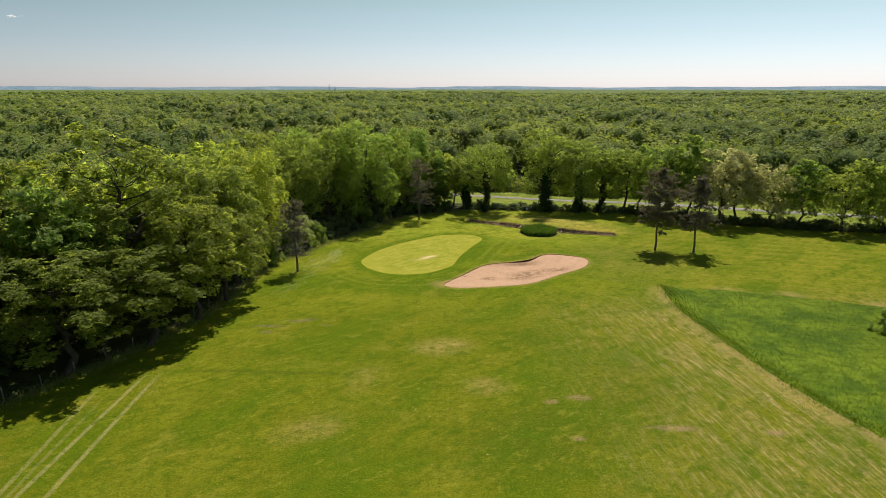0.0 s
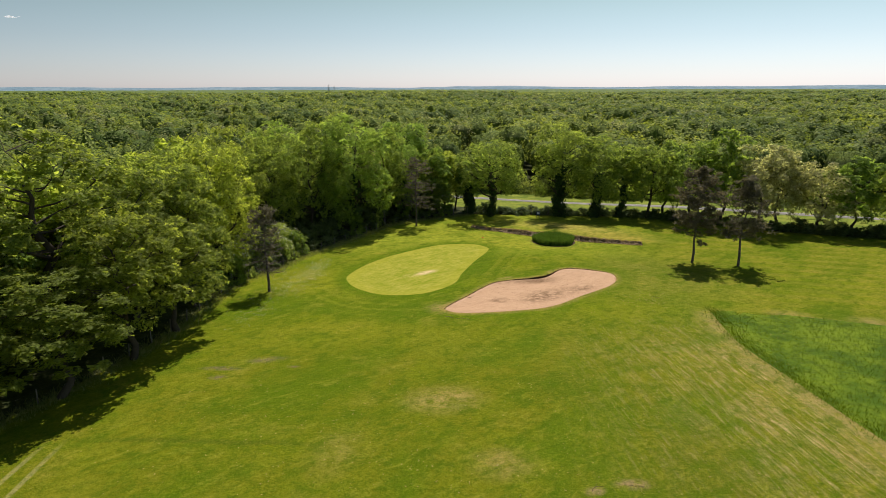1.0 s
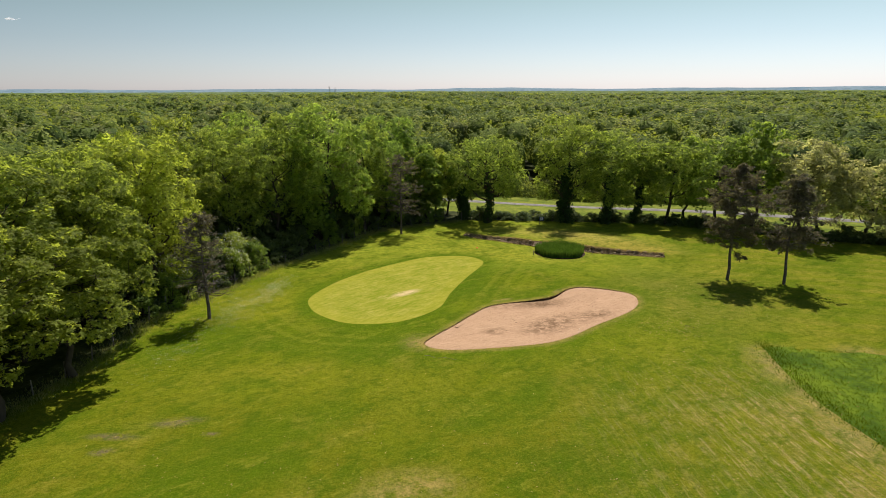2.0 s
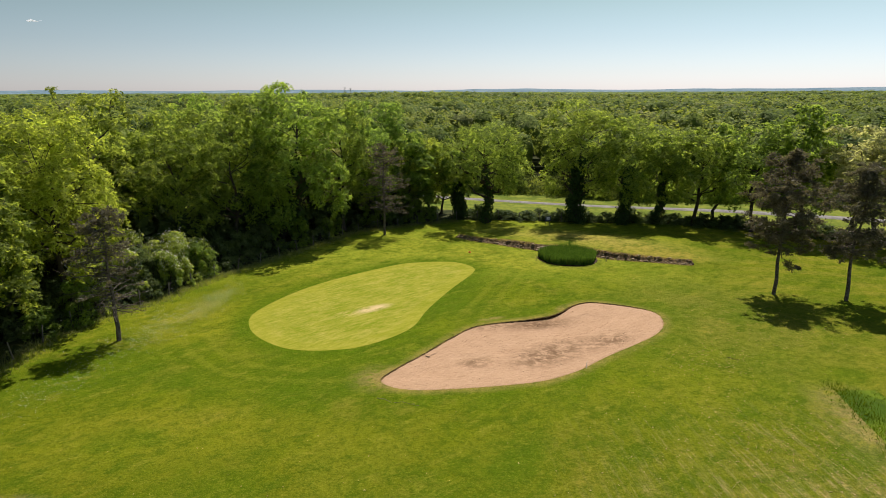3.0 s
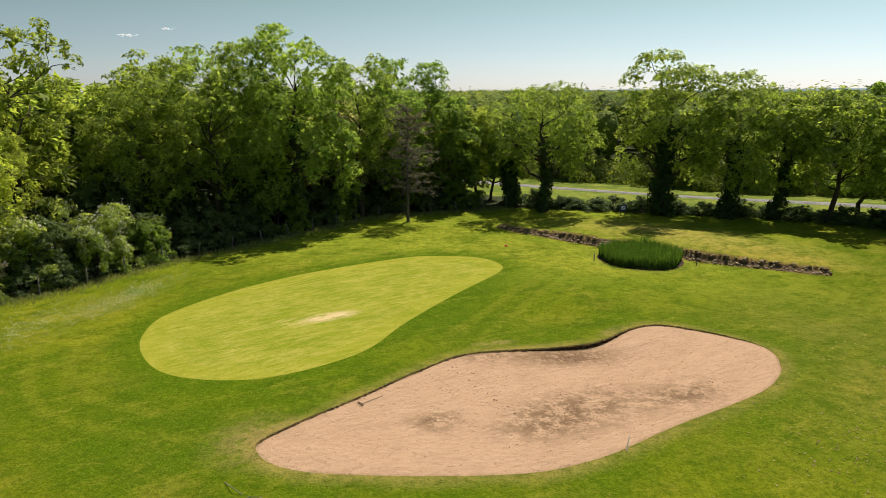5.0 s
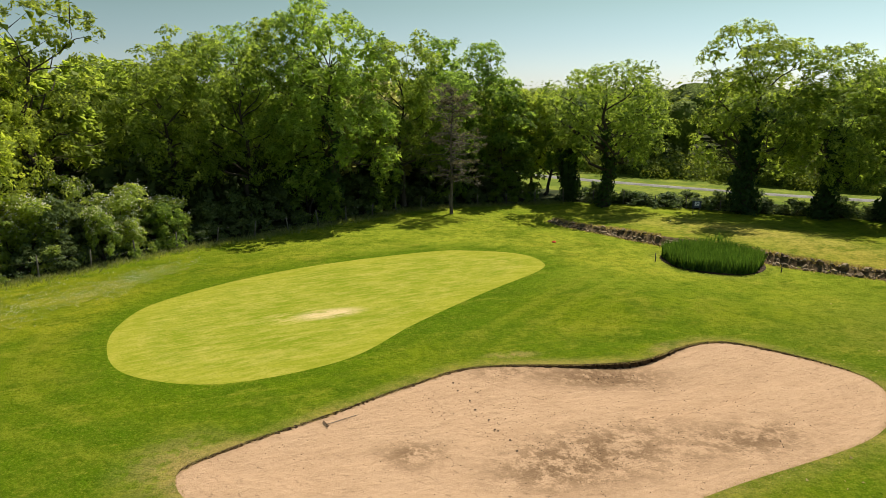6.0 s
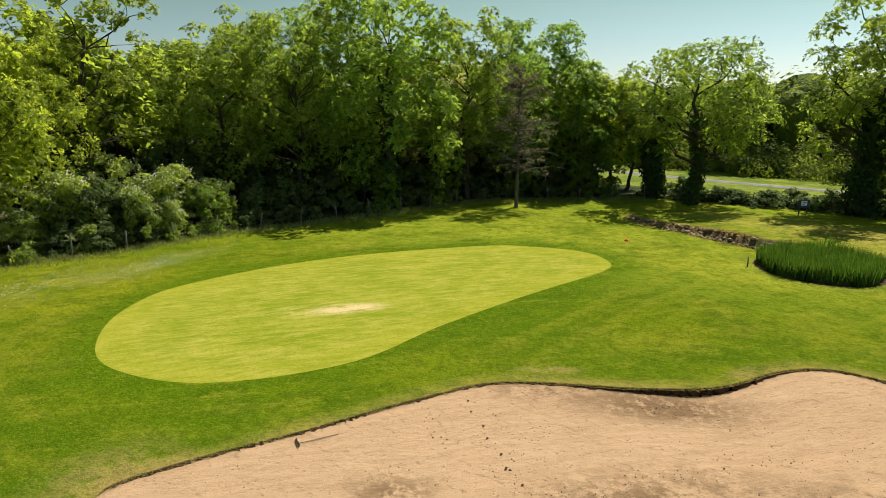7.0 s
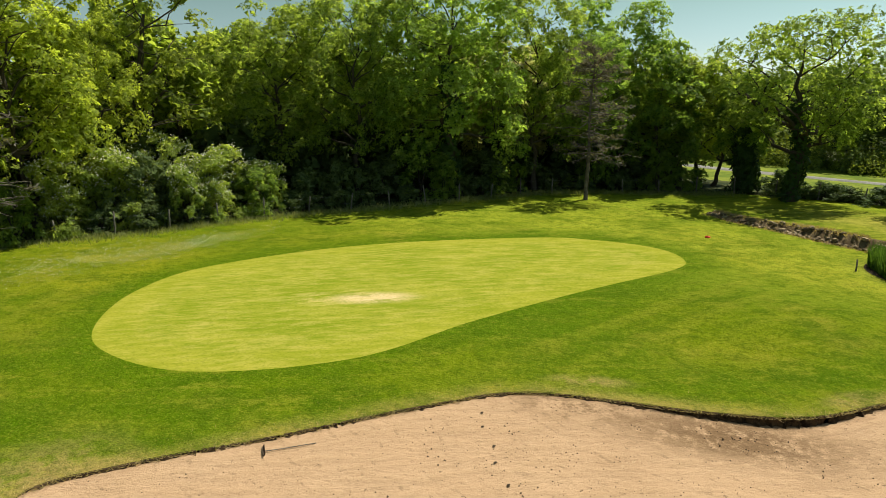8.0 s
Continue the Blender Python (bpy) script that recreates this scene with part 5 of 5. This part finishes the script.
for h in (0.55, 1.15):
    w = Soup()
    w.tube([(x, y, z + h) for x, y, z in tops], np.full(len(tops), 0.0022), 3)
    part("wire", w.mesh("wire", [WIRE]), fence)


# ---- small things ----
def at(x, y, up=0.0):
    return x, y, float(lift([(x, y)])[0]) + up


DARKWOOD = plain_noise("dark_wood", (0.05, 0.035, 0.025), (0.11, 0.08, 0.055), 6.0)
PALE = plain_noise("bleached_wood", (0.45, 0.4, 0.32), (0.65, 0.6, 0.5), 6.0)
RED = plain_noise("red_plastic", (0.6, 0.06, 0.03), (0.75, 0.1, 0.05), 4.0, 0.5)
BLUE = plain_noise("dark_sign_paint", (0.05, 0.06, 0.075), (0.09, 0.10, 0.12), 4.0, 0.5)
WHITE = plain_noise("white_paint", (0.7, 0.7, 0.7), (0.8, 0.8, 0.8), 4.0, 0.5)
rake = tagged(new("bunker_rake"), "dark wooden rake lying on the sand", "rake")
rake.matrix_world = pose(3.25, 90.4, float(sand_height(np.array([(3.6, 90.9)]))[0]) + 0.01, 0, 0, 53)
w = Soup()
w.tube([(0, 0, 0.03), (0.5, 0, 0.012), (1.34, 0, 0.008)], (0.013, 0.013, 0.011), 6)
part("handle", w.mesh("handle", [POST], True), rake)
head = part("head", box_mesh("head", 0.03, 0.40, 0.03, DARKWOOD, 0.008), rake)
head.matrix_local = pose(0, 0, 0.03)
tooth = box_mesh("tooth", 0.02, 0.02, 0.09, DARKWOOD, 0.004)
for k in range(9):
    q = part("tooth", tooth, head)
    q.matrix_local = pose(0.03, -0.22 + 0.055 * k, 0.02, 0, 35, 0)

w = Soup()
w.tube([(0, 0, 0.0), (0.05, 0.2, 0.25), (0.12, 0.42, 0.5)], (0.03, 0.028, 0.022), 6)
stick = tagged(new("stake", w.mesh("stake", [PALE], True)), "short bleached stake leaning at the sand's edge", "stake")
stick.matrix_world = pose(*at(15.2, 88.6, -0.05))

w = Soup()
w.tube([(0, 0, 0.02), (0, 0, 0.1), (0, 0, 0.14)], (0.17, 0.155, 0.04), 12)
tagged(new("tee_marker", w.mesh("tee_marker", [RED], True)), "small red plastic marker on the grass", "marker").matrix_world = pose(*at(7.0, 123.6))

sign = tagged(new("fence_sign"), "small dark notice board on two posts by the hedge", "sign")
sign.matrix_world = pose(*at(19.2, 139.6), 0, 0, 12)
for dx in (-0.3, 0.3):
    q = part("post", pole, sign)
    q.matrix_local = pose(dx, 0, 0) @ Matrix.Diagonal((0.6, 0.6, 0.95, 1))
board = part("board", box_mesh("board", 0.9, 0.05, 0.75, BLUE, 0.01), sign)
board.matrix_local = pose(0, -0.06, 1.05)
plate = part("plate", box_mesh("plate", 0.46, 0.012, 0.42, WHITE, 0.003), board, "white notice plate")
plate.matrix_local = pose(0.02, -0.032, 0.06)
for k, wide in enumerate((0.2, 0.12)):
    bar = part("bar", box_mesh("bar", wide, 0.012, 0.1, BLUE, 0.003), board)
    bar.matrix_local = pose(0.06 - 0.1 * k, -0.04, 0.12 - 0.16 * k)

for x, y in ((15.2, 120.5), (23.9, 120.6)):
    q = tagged(new("marker_post", pole), "short weathered stake beside the reeds", "stake")
    q.matrix_world = pose(*at(x, y)) @ Matrix.Diagonal((0.7, 0.7, 0.45, 1))

# dry leaves and cut straw strewn on the turf before the long grass
rng = np.random.default_rng(98)
p = np.vstack([np.array([25.0, 77.0]) + rng.normal(size=(900, 2)) * np.array([4.5, 5.0]), np.array([22.0, 60.0]) + rng.normal(size=(600, 2)) * np.array([6.0, 8.0]), np.array([33.0, 98.0]) + rng.normal(size=(500, 2)) * np.array([4.0, 5.0]), np.array([25.5, 90.3]) + rng.normal(size=(320, 2)) * np.array([2.4, 1.8]), np.array([-4.0, 58.0]) + rng.normal(size=(900, 2)) * np.array([11.0, 9.0])])
p = p[~inside(BUNKER, p)]
v, f = sprays(rng, np.column_stack([p, lift(p) + 0.04]), 0.07, None, 0.4, 1.4)
tagged(new("dry_leaves", mesh_of("dry_leaves", v, f, [LEAF["dry"]])), "pale dry leaves strewn on the turf", "leaves", kind="stuff")

# fallen twigs on the turf
rng = np.random.default_rng(99)
for x, y, long, turn in ((0.2, 83.6, 3.1, -20), (17.2, 47.3, 1.8, -6), (9.8, 51.8, 0.9, 30), (12.4, 52.4, 1.0, -15), (21.5, 83.5, 0.8, -30), (26.6, 91.2, 0.9, -35)):
    w = Soup()
    b = bend(rng, (0, 0, 0.03), (long, 0, 0.05), 6, 0.08)
    w.tube(b, np.linspace(0.018, 0.006, 6), 5)
    for k in (2, 3, 4):
        w.tube([b[k], b[k] + np.array([0.2, rng.choice([-1, 1]) * 0.2, 0.03])], (0.014, 0.006), 4)
    tagged(new("fallen_twig", w.mesh("fallen_twig", [DARKWOOD if x > 5 else POST], True)), "dry fallen twig lying on the turf", "twig").matrix_world = pose(*at(x, y), 0, 0, turn)


# ---- loose clods and footprints in the sand ----
CLOD = plain_noise("dark_clod_earth", (0.035, 0.024, 0.016), (0.10, 0.07, 0.045), 6.0)
rng = np.random.default_rng(101)


def clods(places, low, high):
    w = Soup()
    for x, y in places:
        if not inside(BUNKER, np.array([(x, y)]))[0]:
            continue
        z = float(sand_height(np.array([(x, y)]))[0])
        r = rng.uniform(low, high)
        a = np.arange(5) / 5 * 6.283 + rng.uniform(0, 6)
        ring = np.column_stack([x + np.cos(a) * r * rng.uniform(0.6, 1.3, 5), y + np.sin(a) * r * rng.uniform(0.6, 1.3, 5), np.full(5, z - 0.02)])
        w.add(np.vstack([ring, [(x, y, z + r * 0.8)]]), [(i, (i + 1) % 5, 5) for i in range(5)])
    return w


spots = np.vstack([np.array(c) + rng.normal(size=(m, 2)) * np.array(d) for c, m, d in (((13.5, 92), 420, (3.2, 1.5)), ((13.2, 98.2), 160, (1.6, 0.5)), ((8, 94), 160, (3, 2.0)), ((18, 96), 120, (3, 2)), ((5, 88), 90, (2.5, 1.2)), ((9, 94), 420, (3.5, 2.2)), ((15, 97), 420, (4.0, 2.5)))])
litter = new("sand_litter", clods(spots, 0.010, 0.032).mesh("sand_litter", [CLOD]))
tagged(litter, "dark clods and bits of turf scattered on the sand", "clods", kind="stuff")
STEPS = [(6.7 + 0.55 * i + 0.08 * (-1) ** i, 95.3 - 0.62 * i) for i in range(8)]
for x, y in STEPS:
    w = Soup()
    z = float(sand_height(np.array([(x, y)]))[0])
    a = np.arange(8) / 8 * 6.283
    outer = np.column_stack([x + np.cos(a) * 0.042, y + np.sin(a) * 0.062, np.full(8, z + 0.02)])
    inner = np.column_stack([x + np.cos(a) * 0.02, y + np.sin(a) * 0.03, np.full(8, z + 0.035)])
    w.add(np.vstack([outer, inner, [(x, y, z + 0.03)]]), [(i, (i + 1) % 8, 8 + (i + 1) % 8, 8 + i) for i in range(8)] + [(8 + i, 8 + (i + 1) % 8, 16) for i in range(8)])
    tagged(new("footprint", w.mesh("footprint", [CLOD], True)), "dark scuffed print in the sand", "footprint", "prints across the sand")


# ---- far off: a power pylon on the horizon and two small clouds ----
GREY = plain_noise("grey_steel", (0.2, 0.21, 0.22), (0.28, 0.29, 0.3), 0.5)
for dx, tall in ((0, 34), (26, 28)):
    w = Soup()
    for lx, ly in ((-3, -3), (3, -3), (3, 3), (-3, 3)):
        w.tube([(lx, ly, 0), (lx * 0.4, ly * 0.4, tall * 0.6), (0, 0, tall)], (0.5, 0.4, 0.2), 4)
    for h in (0.62, 0.78, 0.92):
        w.tube([(-6, 0, tall * h), (0, 0, tall * h + 0.8), (6, 0, tall * h)], (0.2, 0.5, 0.2), 4)
    tagged(new("power_pylon", w.mesh("power_pylon", [GREY])), "grey steel power pylon on the distant horizon", "pylon").matrix_world = pose(-525 + dx, 2960, 8)

k = Nodes("cloud_white", 1.0, 0.0)
CLOUD = k.done((0.85, 0.87, 0.9))
glow, clear, soft_mix, thin = (k.t.nodes.new("ShaderNode" + n) for n in ("BsdfTranslucent", "BsdfTransparent", "MixShader", "MixShader"))
glow.inputs[0].default_value = (0.9, 0.92, 0.95, 1)
soft_mix.inputs[0].default_value, thin.inputs[0].default_value = 0.7, 0.72
k.put(soft_mix.inputs[1], k.b.outputs[0])
k.put(soft_mix.inputs[2], glow.outputs[0])
k.put(thin.inputs[1], soft_mix.outputs[0])
k.put(thin.inputs[2], clear.outputs[0])
k.put(k.t.nodes["Material Output"].inputs[0], thin.outputs[0])
rng = np.random.default_rng(111)
for cx, cy, cz, size in ((-2262, 3103, 327, 105), (-2108, 3212, 365, 75)):
    bm = bmesh.new()
    for i in range(26):
        m = Matrix.Translation((rng.normal() * size * 0.22, rng.normal() * size * 0.2, rng.normal() * size * 0.03)) @ Matrix.Diagonal((size * rng.uniform(0.05, 0.14), size * 0.05, size * rng.uniform(0.012, 0.035), 1))
        bmesh.ops.create_icosphere(bm, subdivisions=2, radius=1, matrix=m)
    for q in bm.faces:
        q.smooth = True
    me = bpy.data.meshes.new("cloud")
    bm.to_mesh(me)
    bm.free()
    me.materials.append(CLOUD)
    tagged(new("cloud", me), "small white wisp of cloud in the blue sky", "cloud", kind="structure").matrix_world = pose(cx, cy, cz)
